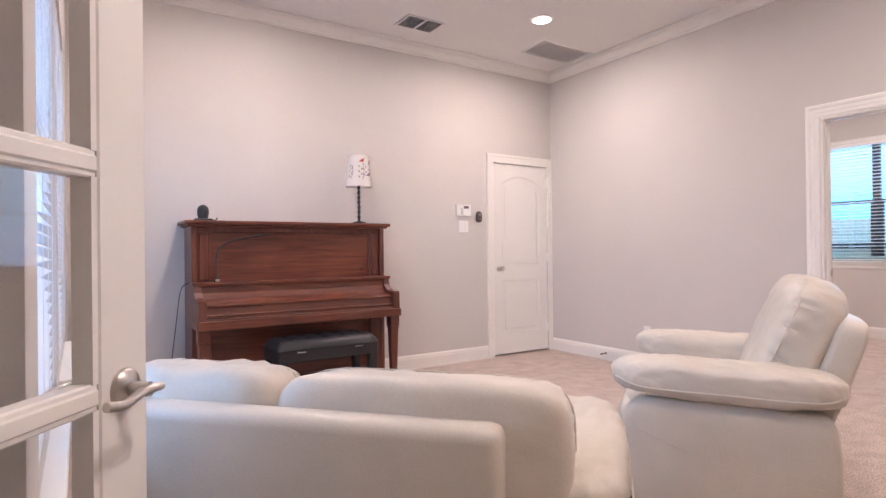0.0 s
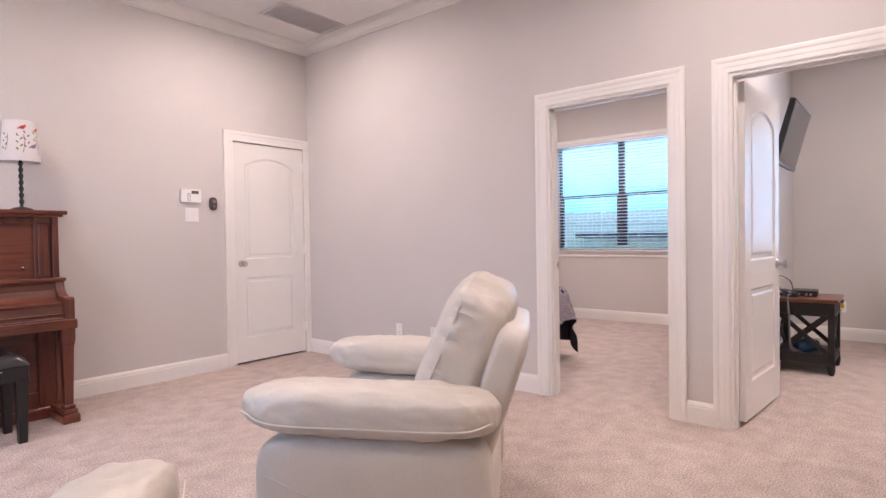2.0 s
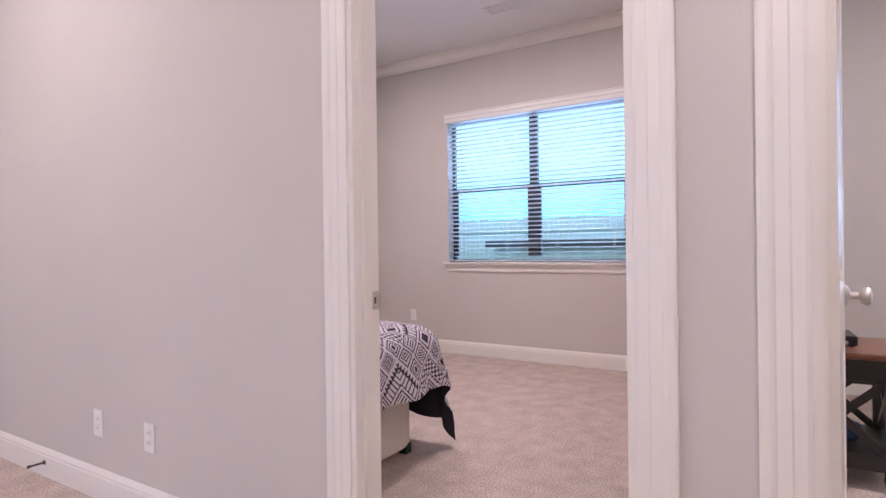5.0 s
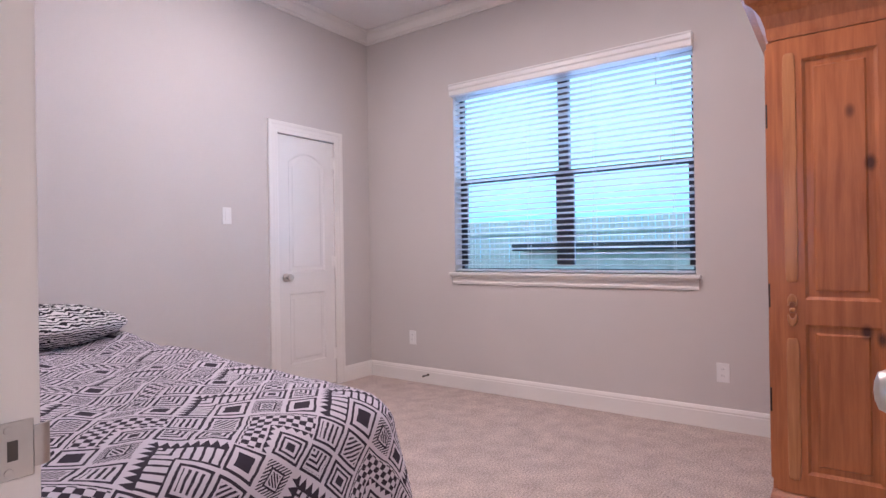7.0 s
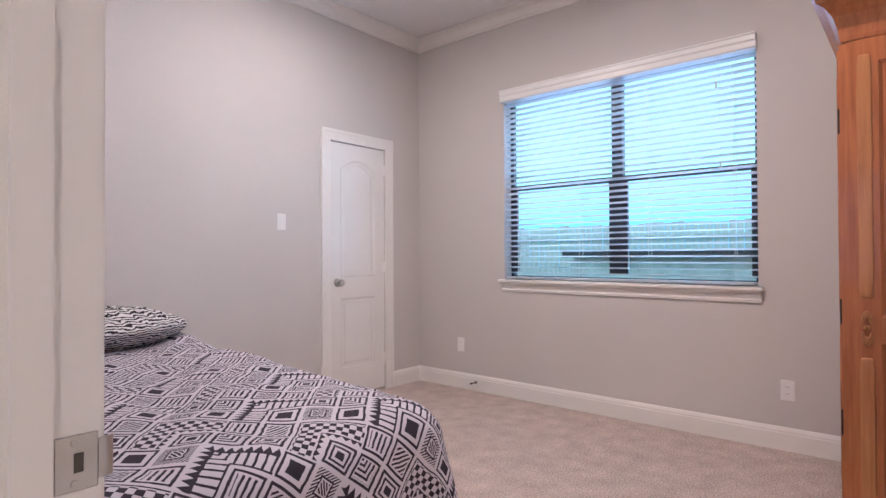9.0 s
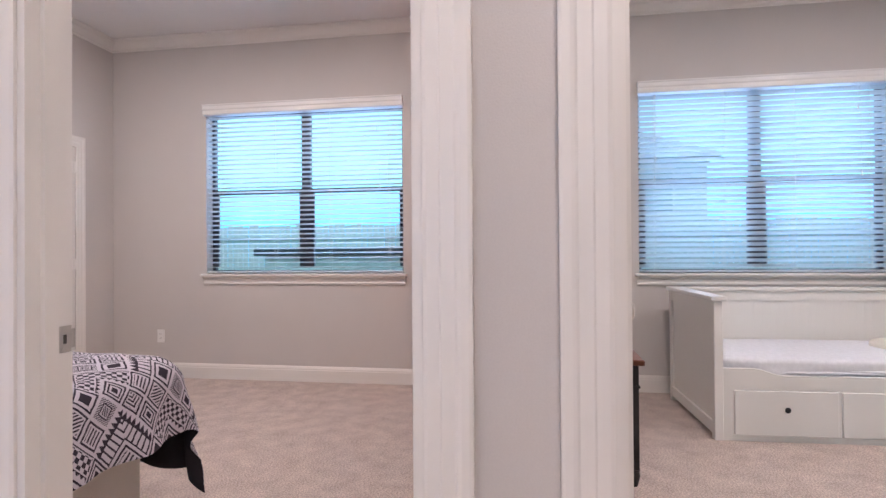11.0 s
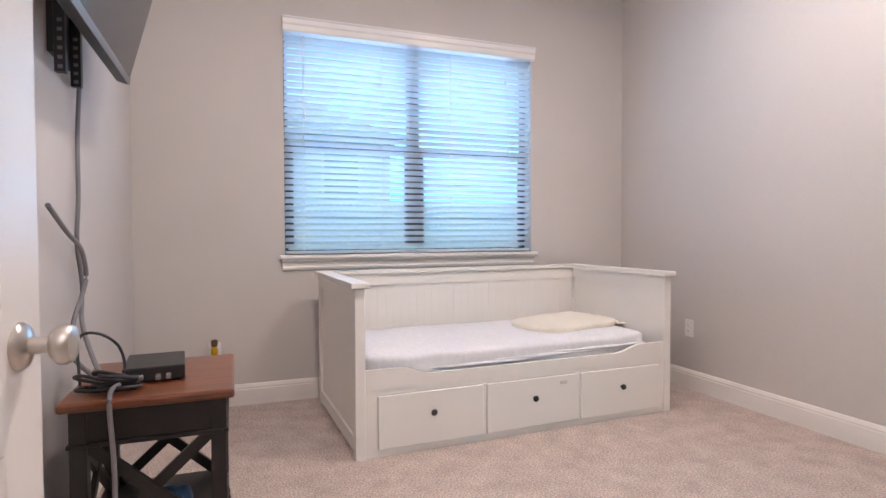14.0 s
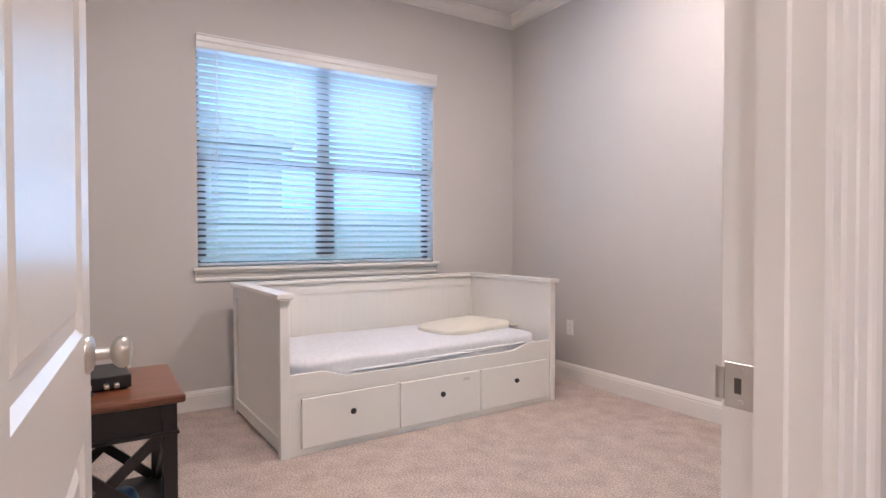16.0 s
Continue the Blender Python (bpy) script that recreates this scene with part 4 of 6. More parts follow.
def recliner(m):
    root = empty("recliner", m, "cream leather recliner armchair with plump back cushion", "armchair")
    bm = bmesh.new()
    soft(bm, (0, 0.0, 0.19), (0.74, 0.78, 0.30), 7, 0.006, 1, 16)
    part("base", bm, LEATHER, root, "", True)
    for s in (-1, 1):
        arm(root, s * 0.42, -0.42, 0.44, 0.66, s, 11 + s)
    part("seat_cushion", leather_block((0, 0.06, 0.38), (0.62, 0.74, 0.22), 3.6, 9, 22), LEATHER, root, "", True)
    bm = bmesh.new()
    soft(bm, (0, 0.41, 0.25), (0.62, 0.09, 0.34), 4, 0.01, 12, 16)
    part("footrest", bm, LEATHER, root, "folded footrest panel", True)
    tilt = pose(0, -0.30, 0.30, 19, 0, 0)
    bm = bmesh.new()
    soft(bm, (0, 0.01, 0.265), (0.68, 0.13, 0.60), 7, 0.004, 15, 22, tilt)
    part("back_shell", bm, LEATHER, root, "upright leather back shell", True)
    tilt = pose(0.02, -0.27, 0.70, 23, 0, 0)
    cush = part("back_cushion", leather_block((0, 0, 0), (0.71, 0.27, 0.60), 3.6, 18, 48, tilt, 0.45, 0.024, 0.010), LEATHER, root, "plump creased back cushion", True)
    part("piping", rim_piping((0, 0, 0), (0.71, 0.27, 0.60), 3.6, 0.5, tilt, 0.0028), LEATHER, cush, "", True)
    part("foot", boxes((-0.44, 0.34, 0.0, -0.38, 0.40, 0.04), (0.38, 0.34, 0.0, 0.44, 0.40, 0.04), (-0.44, -0.36, 0.0, -0.38, -0.30, 0.04), (0.38, -0.36, 0.0, 0.44, -0.30, 0.04), bevel=0.004), BLACKW, root, "small dark feet")
    return root


recliner(pose(2.13, 1.68, 0, 0, 0, 31))


def sofa(m, width):
    """Two-seat sofa; local origin at its back's corner, x out past that corner, y to the front."""
    root = empty("loveseat", m, "cream leather sofa seen from its back", "sofa")
    bm = boxes((-width, 0.0, 0.05, 0.0, 0.11, 0.712), bevel=0.035, seg=4)
    part("back_panel", bm, LEATHER, root, "smooth leather back panel", True)
    bm = bmesh.new()
    soft(bm, (-width / 2 + 0.04, 0.46, 0.20), (width + 0.06, 0.80, 0.32), 8, 0.005, 33, 18)
    part("base", bm, LEATHER, root, "", True)
    for k, (x0, x1) in enumerate(((-width - 0.01, -0.640), (-0.655, 0.155))):
        lean = pose((x0 + x1) / 2, 0.205, 0.572, -7, 0, 0)
        size = (x1 - x0, 0.27, 0.43)
        cush = part("back_cushion", leather_block((0, 0, 0), size, 5.5, 35 + k, 48, lean, 0.35, 0.010, 0.006), LEATHER, root, "creased back cushion with seam", True)
        part("piping", rim_piping((0, 0, 0), size, 5.5, 0.35, lean, 0.003), LEATHER, cush, "", True)
        part("seat_cushion", leather_block(((x0 + min(x1, 0.03)) / 2, 0.58, 0.39), (min(x1, 0.03) - x0, 0.66, 0.20), 3.4, 40 + k, 22), LEATHER, root, "", True)
    arm(root, 0.17, 0.10, 0.89, 0.60, 1, 27)
    for y in (0.05, 0.78):
        part("foot", boxes((-0.02, y, 0.0, 0.04, y + 0.06, 0.05), bevel=0.004), BLACKW, root, "small dark foot")
        part("foot", boxes((-width + 0.06, y, 0.0, -width + 0.12, y + 0.06, 0.05), bevel=0.004), BLACKW, root, "small dark foot")
    return root


sofa(pose(0.349, 1.152, 0, 0, 0, -48), 1.24)


def french_door(m):
    """Glazed leaf; local x from the hinge."""
    root = empty("door_5", m, "open white glazed door with lever handle", "door", kind="structure")
    Wd, T, st = 0.64, 0.04, 0.115
    Z1 = TOP - 0.012
    for x0 in (0, Wd - st):
        part("stile", boxes((x0, -T / 2, 0.012, x0 + st, T / 2, Z1), bevel=0.003), DOORP, root)
    part("bottom_rail", boxes((st, -T / 2, 0.012, Wd - st, T / 2, 0.20)), DOORP, root)
    part("top_rail", boxes((st, -T / 2, 1.965, Wd - st, T / 2, Z1)), DOORP, root)
    n = 5
    step = 0.355
    for k in range(n):
        za, zb = 0.196 + k * step, 0.196 + (k + 1) * step
        if k:
            part("muntin", boxes((st, -0.016, za - 0.022, Wd - st, 0.016, za + 0.022), (st, -0.019, za - 0.013, Wd - st, 0.019, za + 0.013), bevel=0.003), DOORP, root)
        part("bead", boxes((Wd - st - 0.012, -0.017, za + 0.02, Wd - st + 0.001, 0.017, zb - 0.02), (st - 0.001, -0.017, za + 0.02, st + 0.012, 0.017, zb - 0.02)), DOORP, root)
        part("pane", boxes((st, -0.002, za, Wd - st, 0.002, zb)), GLASS, root, "clear glass pane")
    for s in (1, -1):
        rose = part("lever_rose", lathe(bmesh.new(), [(0.034, 0), (0.034, 0.004), (0.030, 0.009), (0.013, 0.013), (0.012, 0.045), (0.001, 0.046)], axis="y", steps=26), NICKEL, root, "round nickel rose", True, pose(Wd - 0.06, s * T / 2, 0.905) @ pose(0, 0, 0, 0, 0, 0 if s > 0 else 180))
        part("lever", tube(bmesh.new(), curve_points([(0.0, 0.044, 0), (0.02 * s, 0.05, 0.001), (-0.03 * s, 0.052, 0.003), (-0.07 * s, 0.05, -0.006), (-0.105 * s, 0.046, -0.001)], 20), 0.0075, 10), NICKEL, rose, "curved nickel lever", True)
    return root


french_door(pose(-0.757, 0.762, 0, 0, 0, 52))


# fixtures on the walls and ceilings ---------------------------------------
def wall_plate(name, m, label, category, sockets=True, w=0.072, h=0.118, rocker=1):
    root = empty(name, m, label, category)
    part("plate", boxes((-w / 2, 0, -h / 2, w / 2, 0.006, h / 2), bevel=0.0025, seg=2), PLASTIC, root)
    if sockets:
        for s in (-1, 1):
            o = part("socket", lathe(bmesh.new(), [(0.0165, 0.006), (0.0165, 0.0085), (0.001, 0.0086)], (0, 0, s * 0.02), "y", 18), PLASTIC, root)
            part("slot", boxes((-0.007, 0.0086, s * 0.02 - 0.003, -0.005, 0.0092, s * 0.02 + 0.006), (0.005, 0.0086, s * 0.02 - 0.003, 0.007, 0.0092, s * 0.02 + 0.006)), BLACKP, o)
    else:
        for k in range(rocker):
            x = (k - (rocker - 1) / 2) * 0.046
            part("rocker", boxes((x - 0.016, 0.006, -0.033, x + 0.016, 0.010, 0.033), bevel=0.0015), PLASTIC, root)
    return root


toW, toS, toN, toE = 90, 180, 0, -90
for y, z in ((3.535, 0.335), (3.135, 0.335)):
    wall_plate("wall_outlet", pose(XD, y, z, 0, 0, toW), "white duplex outlet low on the wall", "outlet")
wall_plate("wall_outlet", pose(XE, 4.39, 0.375, 0, 0, toW), "white duplex outlet low on the wall", "outlet")
wall_plate("wall_outlet", pose(XE, 1.965, 0.348, 0, 0, toW), "white duplex outlet low on the wall", "outlet")
wall_plate("wall_outlet", pose(6.97, Y2S, 0.42, 0, 0, toN), "white outlet low on the bedroom wall", "outlet")
wall_plate("wall_outlet", pose(5.10, Y2S, 0.40, 0, 0, toN), "white outlet low on the bedroom wall", "outlet")
wall_plate("wall_outlet", pose(XE, 0.61, 0.35, 0, 0, toW), "white outlet behind the plug-in freshener", "outlet")
wall_plate("light_switch", pose(6.24, Y1N, 1.39, 0, 0, toS), "white rocker light switch beside the closet door", "light switch", False)
wall_plate("light_switch", pose(2.82, YN, 1.37, 0, 0, toS), "white double rocker light switch", "light switch", False, 0.118, 0.118, 2)

root = empty("air_freshener", pose(XE, 0.61, 0.37, 0, 0, 90), "plug-in air freshener with amber oil", "air freshener")
AMBER = material("amber_oil", (0.55, 0.34, 0.02), 0.2)
part("bottle", lathe(bmesh.new(), [(0.016, -0.03), (0.020, -0.02), (0.020, 0.005), (0.013, 0.016), (0.012, 0.022)], (0, 0.045, 0), "z", 16), AMBER, root, "small amber bottle", True)
part("holder", boxes((-0.017, 0.007, 0.0, 0.017, 0.04, 0.05), bevel=0.006, seg=2), PLASTIC, root)
part("cap", lathe(bmesh.new(), [(0.016, 0.022), (0.02, 0.04), (0.018, 0.062), (0.001, 0.066)], (0, 0.045, 0), "z", 16), material("brown_cap", (0.10, 0.05, 0.03), 0.5), root, "brown cap", True)

root = empty("alarm_keypad", pose(2.81, YN, 1.531, 0, 0, 180), "white alarm keypad with small grey display", "keypad")
part("case", boxes((-0.088, 0, -0.058, 0.088, 0.026, 0.058), bevel=0.006, seg=2), PLASTIC, root)
part("display", boxes((-0.062, 0.026, 0.018, 0.0, 0.0275, 0.044)), material("grey_display", (0.12, 0.10, 0.10), 0.3), root, "dark display")
for i in range(2):
    for j in range(4):
        part("key_button", boxes((0.008 + 0.018 * i, 0.026, 0.012 - 0.018 * j, 0.018 + 0.018 * i, 0.0275, 0.020 - 0.018 * j)), GREYCORD, root)

root = empty("wall_bell", pose(3.005, YN, 1.47, 0, 0, 180), "small dark oval sensor beside the door", "sensor")
bm = bmesh.new()
soft(bm, (0, 0.018, 0), (0.068, 0.04, 0.115), 3, 0.0, 0, 8)
part("case", bm, material("bronze_case", (0.07, 0.05, 0.045), 0.4), root, "", True)
part("button", lathe(bmesh.new(), [(0.016, 0.036), (0.015, 0.041), (0.001, 0.042)], (0, 0, 0.02), "y", 16), GREYCORD, root, "pale round button", True)
part("button", lathe(bmesh.new(), [(0.011, 0.034), (0.010, 0.039), (0.001, 0.040)], (0, 0, -0.022), "y", 16), GREYCORD, root, "pale round button", True)

VENTP = material("white_vent_metal", (0.74, 0.72, 0.71), 0.5)
# shade between the vent slats, put into the colour of a flat backing
DARKV = material("vent_shadow", (0.07, 0.065, 0.065), 0.9)


def ceiling_vent(m, w, d, cols, n, label, flat=False):
    root = empty("ceiling_vent", m, label, "vent")
    part("frame", boxes((-w / 2, -d / 2, -0.008, w / 2, -d / 2 + 0.02, -0.001), (-w / 2, d / 2 - 0.02, -0.008, w / 2, d / 2, -0.001), (-w / 2, -d / 2 + 0.02, -0.008, -w / 2 + 0.02, d / 2 - 0.02, -0.001), (w / 2 - 0.02, -d / 2 + 0.02, -0.008, w / 2, d / 2 - 0.02, -0.001)), VENTP, root)
    part("backing", boxes((-w / 2 + 0.02, -d / 2 + 0.02, -0.003, w / 2 - 0.02, d / 2 - 0.02, -0.001)), VENTP if flat else DARKV, root, "sheet behind the slats, coloured as shade in the open vent")
    cw = (w - 0.04) / cols
    for c in range(cols):
        x0 = -w / 2 + 0.02 + c * cw
        if c:
            part("divider", boxes((x0 - 0.008, -d / 2 + 0.02, -0.010, x0 + 0.008, d / 2 - 0.02, -0.002)), VENTP, root)
        for k in range(n):
            y = -d / 2 + 0.03 + (d - 0.06) * (k + 0.5) / n
            part("slat", boxes((x0 + 0.006, -0.006, -0.0008, x0 + cw - 0.006, 0.006, 0.0008)), VENTP, root, "", False, pose(0, y, -0.008, 50 if not flat else 20, 0, 0))


ceiling_vent(pose(2.05, 4.33, H), 0.37, 0.26, 2, 9, "white ceiling air vent with dark gaps between its slats")
ceiling_vent(pose(3.58, 4.22, H), 0.66, 0.36, 1, 16, "large flat return air grille in the ceiling", True)
ceiling_vent(pose(6.99, 2.92, H, 0, 0, 90), 0.34, 0.16, 2, 4, "white bedroom ceiling air vent", True)


# dark colour that stands in for the shade inside the latch hole
DARKSLOT = material("latch_hole_shade", (0.10, 0.09, 0.08), 0.5, 0.6)


def strike(m):
    """Latch plate in a door lining; its lip curls past the lining's edge towards -x."""
    root = empty("strike_plate", m, "nickel strike plate let into the door lining", "strike plate")
    part("plate", boxes((-0.020, 0, -0.029, 0.020, 0.0022, 0.029), bevel=0.001), NICKEL, root)
    bm = bmesh.new()
    rows = [(-0.020, 0.0022), (-0.026, 0.0026), (-0.032, 0.0006), (-0.036, -0.004), (-0.034, -0.006), (-0.030, -0.0015), (-0.020, -0.0002)]
    a = [bm.verts.new((x, y, -0.021)) for x, y in rows]
    b = [bm.verts.new((x, y, 0.021)) for x, y in rows]
    for k in range(len(rows)):
        bm.faces.new((a[k], a[(k + 1) % len(rows)], b[(k + 1) % len(rows)], b[k]))
    bm.faces.new(a)
    bm.faces.new(b)
    part("lip", bm, NICKEL, root, "curved lip", True)
    part("latch_hole", boxes((-0.006, 0.0022, -0.010, 0.003, 0.0027, 0.010)), DARKSLOT, root, "dark patch painted as the shaded latch hole")
    for z in (-0.021, 0.021):
        part("screw", lathe(bmesh.new(), [(0.0042, 0.0022), (0.0038, 0.0032), (0.001, 0.0034)], (0.002, 0, z), "y", 12), NICKEL, root, "", True)


strike(pose(XB - 0.022, D1[1] - 0.018, 0.93, 0, 0, 180))
strike(pose(XB - 0.022, D2[0] + 0.018, 0.94) @ pose(0, 0, 0, 0, 0, 0) @ Matrix.Diagonal((-1, 1, 1, 1)))


def door_stop(m):
    root = empty("door_stop", m, "small dark spring door stop on the baseboard", "door stop")
    part("spring", lathe(bmesh.new(), [(0.011, 0), (0.011, 0.006), (0.005, 0.01), (0.005, 0.06), (0.008, 0.062), (0.008, 0.075), (0.001, 0.076)], (0, 0, 0), "y", 14), material("dark_brass", (0.10, 0.08, 0.06), 0.4, 0.8), root, "", True)


door_stop(pose(XE - 0.014, 4.22, 0.075, 0, 0, 90))
door_stop(pose(XD - 0.014, 4.02, 0.07, 0, 0, 90))

# stand-in box for a dark object of unknown kind; the handle is invented
root = empty("dark_box", pose(3.88, -0.63, 0), "unidentified dark object by the wall, built as a plain box", "case")
part("body", boxes((-0.13, -0.27, 0, 0.13, 0.27, 0.605), bevel=0.03, seg=3), BLACKP, root)
part("handle", tube(bmesh.new(), curve_points([(0, -0.06, 0.60), (0, -0.04, 0.63), (0, 0.04, 0.63), (0, 0.06, 0.60)], 14), 0.008, 8), BLACKP, root, "", True)


# first bedroom ------------------------------------------------------------
def pattern_cloth(name, scale):
    """Black and white woven geometric figures laid out in diamond cells, by the cloth's own coordinates."""
    m = bpy.data.materials.new(name)
    m.use_nodes = True
    nt = m.node_tree
    b = nt.nodes["Principled BSDF"]
    b.inputs["Roughness"].default_value = 0.9
    b.inputs["Specular IOR Level"].default_value = 0.15
    uv = nt.nodes.new("ShaderNodeUVMap")
    sep = nt.nodes.new("ShaderNodeSeparateXYZ")
    nt.links.new(uv.outputs[0], sep.inputs[0])

    def M(op, a, c=None, d=None):
        n = nt.nodes.new("ShaderNodeMath")
        n.operation = op
        for i, v in enumerate((a, c, d)):
            if v is None:
                continue
            if isinstance(v, (int, float)):
                n.inputs[i].default_value = v
            else:
                nt.links.new(v, n.inputs[i])
        return n.outputs[0]

    # hand-drawn waver, then a grid of squares set on their corners
    wob = nt.nodes.new("ShaderNodeTexNoise")
    wob.inputs["Scale"].default_value, wob.inputs["Detail"].default_value = 40, 1
    nt.links.new(uv.outputs[0], wob.inputs["Vector"])
    wv = M("MULTIPLY", M("SUBTRACT", wob.outputs["Fac"], 0.5), 0.07)
    u, v = M("MULTIPLY", sep.outputs[0], scale), M("MULTIPLY", sep.outputs[1], scale)
    p = M("ADD", M("ADD", M("SUBTRACT", u, v), wv), 400.0)
    q = M("ADD", M("SUBTRACT", M("SUBTRACT", 0.0, u), v), 400.0)

    def NOT(a):
        return M("SUBTRACT", 1.0, a)

    def AND(*a):
        out = a[0]
        for e in a[1:]:
            out = M("MULTIPLY", out, e)
        return out

    def stripe(a, freq, duty):
        return M("LESS_THAN", M("FRACT", M("MULTIPLY", a, freq)), duty)

    def zig(a, freq):
        return M("MULTIPLY", M("ABSOLUTE", M("SUBTRACT", M("FRACT", M("MULTIPLY", a, freq)), 0.5)), 2.0)

    def pick(cond, a, e):
        return M("ADD", M("MULTIPLY", cond, a), M("MULTIPLY", NOT(cond), e))

    # blocks of two by two cells: even blocks hold a broad angle round a small square
    s2, t2 = M("MODULO", p, 2.0), M("MODULO", q, 2.0)
    bi, bj = M("MODULO", M("FLOOR", M("MULTIPLY", p, 0.5)), 2.0), M("MODULO", M("FLOOR", M("MULTIPLY", q, 0.5)), 2.0)
    angled = M("LESS_THAN", M("ABSOLUTE", M("SUBTRACT", bi, bj)), 0.5)
    first = M("LESS_THAN", bi, 0.5)
    arm_in, along = M("MINIMUM", s2, t2), M("MAXIMUM", s2, t2)
    in_angle = AND(angled, M("LESS_THAN", arm_in, 1.0))
    # checked angle: two rows of pale squares on black, scalloped inside edge
    sq = M("ABSOLUTE", M("SUBTRACT", stripe(arm_in, 2.6, 0.5), stripe(along, 2.6, 0.5)))
    checked = AND(M("GREATER_THAN", arm_in, 0.15), M("LESS_THAN", arm_in, 0.72), NOT(sq))
    checked = M("MAXIMUM", checked, AND(M("GREATER_THAN", arm_in, 0.78), M("LESS_THAN", arm_in, M("ADD", 0.80, M("MULTIPLY", zig(along, 4.0), 0.14)))))
    checked = M("MAXIMUM", checked, AND(M("GREATER_THAN", arm_in, 0.06), M("LESS_THAN", arm_in, 0.11)))
    # laddered angle: thin rungs, with a row of teeth outside
    rungs = AND(M("GREATER_THAN", arm_in, 0.36), M("LESS_THAN", arm_in, 0.90), stripe(along, 4.2, 0.30))
    teeth = AND(M("GREATER_THAN", arm_in, M("SUBTRACT", 0.30, M("MULTIPLY", zig(along, 4.2), 0.26))), M("LESS_THAN", arm_in, 0.33))
    rails = M("MAXIMUM", AND(M("GREATER_THAN", arm_in, 0.33), M("LESS_THAN", arm_in, 0.38)), AND(M("GREATER_THAN", arm_in, 0.88), M("LESS_THAN", arm_in, 0.94)))
    ladder = M("MAXIMUM", M("MAXIMUM", rungs, teeth), rails)
    angle_fig = pick(first, checked, ladder)
    # single cells
    ip, iq = M("FLOOR", p), M("FLOOR", q)
    fp, fq = M("SUBTRACT", M("FRACT", p), 0.5), M("SUBTRACT", M("FRACT", q), 0.5)
    d = M("MAXIMUM", M("ABSOLUTE", fp), M("ABSOLUTE", fq))
    kind = M("MODULO", M("ADD", M("MULTIPLY", ip, 3.0), M("MULTIPLY", iq, 5.0)), 6.0)

    def is_kind(k):
        return M("LESS_THAN", M("ABSOLUTE", M("SUBTRACT", kind, k)), 0.5)

    def between(a, lo, hi):
        return AND(M("GREATER_THAN", a, lo), M("LESS_THAN", a, hi))

    rim = between(d, 0.36, 0.44)
    nested = M("MAXIMUM", M("MAXIMUM", rim, between(d, 0.22, 0.29)), M("LESS_THAN", d, 0.13))
    solid = M("MAXIMUM", rim, M("LESS_THAN", d, 0.23))
    hatch = M("MAXIMUM", rim, AND(M("LESS_THAN", d, 0.30), stripe(M("ADD", fp, fq), 6.0, 0.5)))
    bars = M("MAXIMUM", rim, AND(M("LESS_THAN", d, 0.29), stripe(fp, 6.0, 0.45)))
    wedge = M("MAXIMUM", rim, AND(M("LESS_THAN", d, 0.32), stripe(M("ADD", M("ABSOLUTE", M("SUBTRACT", fp, fq)), M("ADD", fp, fq)), 3.2, 0.48)))
    fringe = M("MAXIMUM", between(d, 0.20, 0.25), AND(between(d, 0.25, 0.42), stripe(M("ADD", fp, fq), 9.0, 0.5)))
    fringe = M("MAXIMUM", fringe, AND(M("LESS_THAN", d, 0.16), stripe(M("SUBTRACT", fp, fq), 8.0, 0.6)))
    cell_fig = pick(is_kind(0), nested, pick(is_kind(1), hatch, pick(is_kind(2), solid, pick(is_kind(3), wedge, pick(is_kind(4), bars, fringe)))))
    fig = pick(in_angle, angle_fig, cell_fig)
    nz = nt.nodes.new("ShaderNodeTexNoise")
    nz.inputs["Scale"].default_value = 260
    nt.links.new(uv.outputs[0], nz.inputs["Vector"])
    ramp = nt.nodes.new("ShaderNodeMix")
    ramp.data_type = "RGBA"
    ramp.inputs["A"].default_value, ramp.inputs["B"].default_value = (0.58, 0.53, 0.58, 1), (0.042, 0.034, 0.046, 1)
    nt.links.new(fig, ramp.inputs["Factor"])
    nt.links.new(ramp.outputs["Result"], b.inputs["Base Color"])
    bp = nt.nodes.new("ShaderNodeBump")
    bp.inputs["Strength"].default_value, bp.inputs["Distance"].default_value = 0.3, 0.002
    nt.links.new(nz.outputs["Fac"], bp.inputs["Height"])
    nt.links.new(bp.outputs[0], b.inputs["Normal"])
    return m


def zebra():
    m = material("zebra_print_cloth", (0.68, 0.65, 0.65), 0.9, spec=0.15)
    nt = m.node_tree
    co = nt.nodes.new("ShaderNodeTexCoord")
    w = nt.nodes.new("ShaderNodeTexWave")
    w.inputs["Scale"].default_value, w.inputs["Distortion"].default_value, w.inputs["Detail"].default_value, w.inputs["Detail Scale"].default_value = 27, 9, 2, 0.9
    w.bands_direction = "Z"
    nt.links.new(co.outputs["Object"], w.inputs["Vector"])
    r = nt.nodes.new("ShaderNodeValToRGB")
    r.color_ramp.interpolation = "CONSTANT"
    r.color_ramp.elements[0].color, r.color_ramp.elements[1].color = (0.03, 0.027, 0.03, 1), (0.66, 0.63, 0.63, 1)
    r.color_ramp.elements[1].position = 0.42
    nt.links.new(w.outputs["Fac"], r.inputs[0])
    nt.links.new(r.outputs[0], nt.nodes["Principled BSDF"].inputs["Base Color"])
    return m


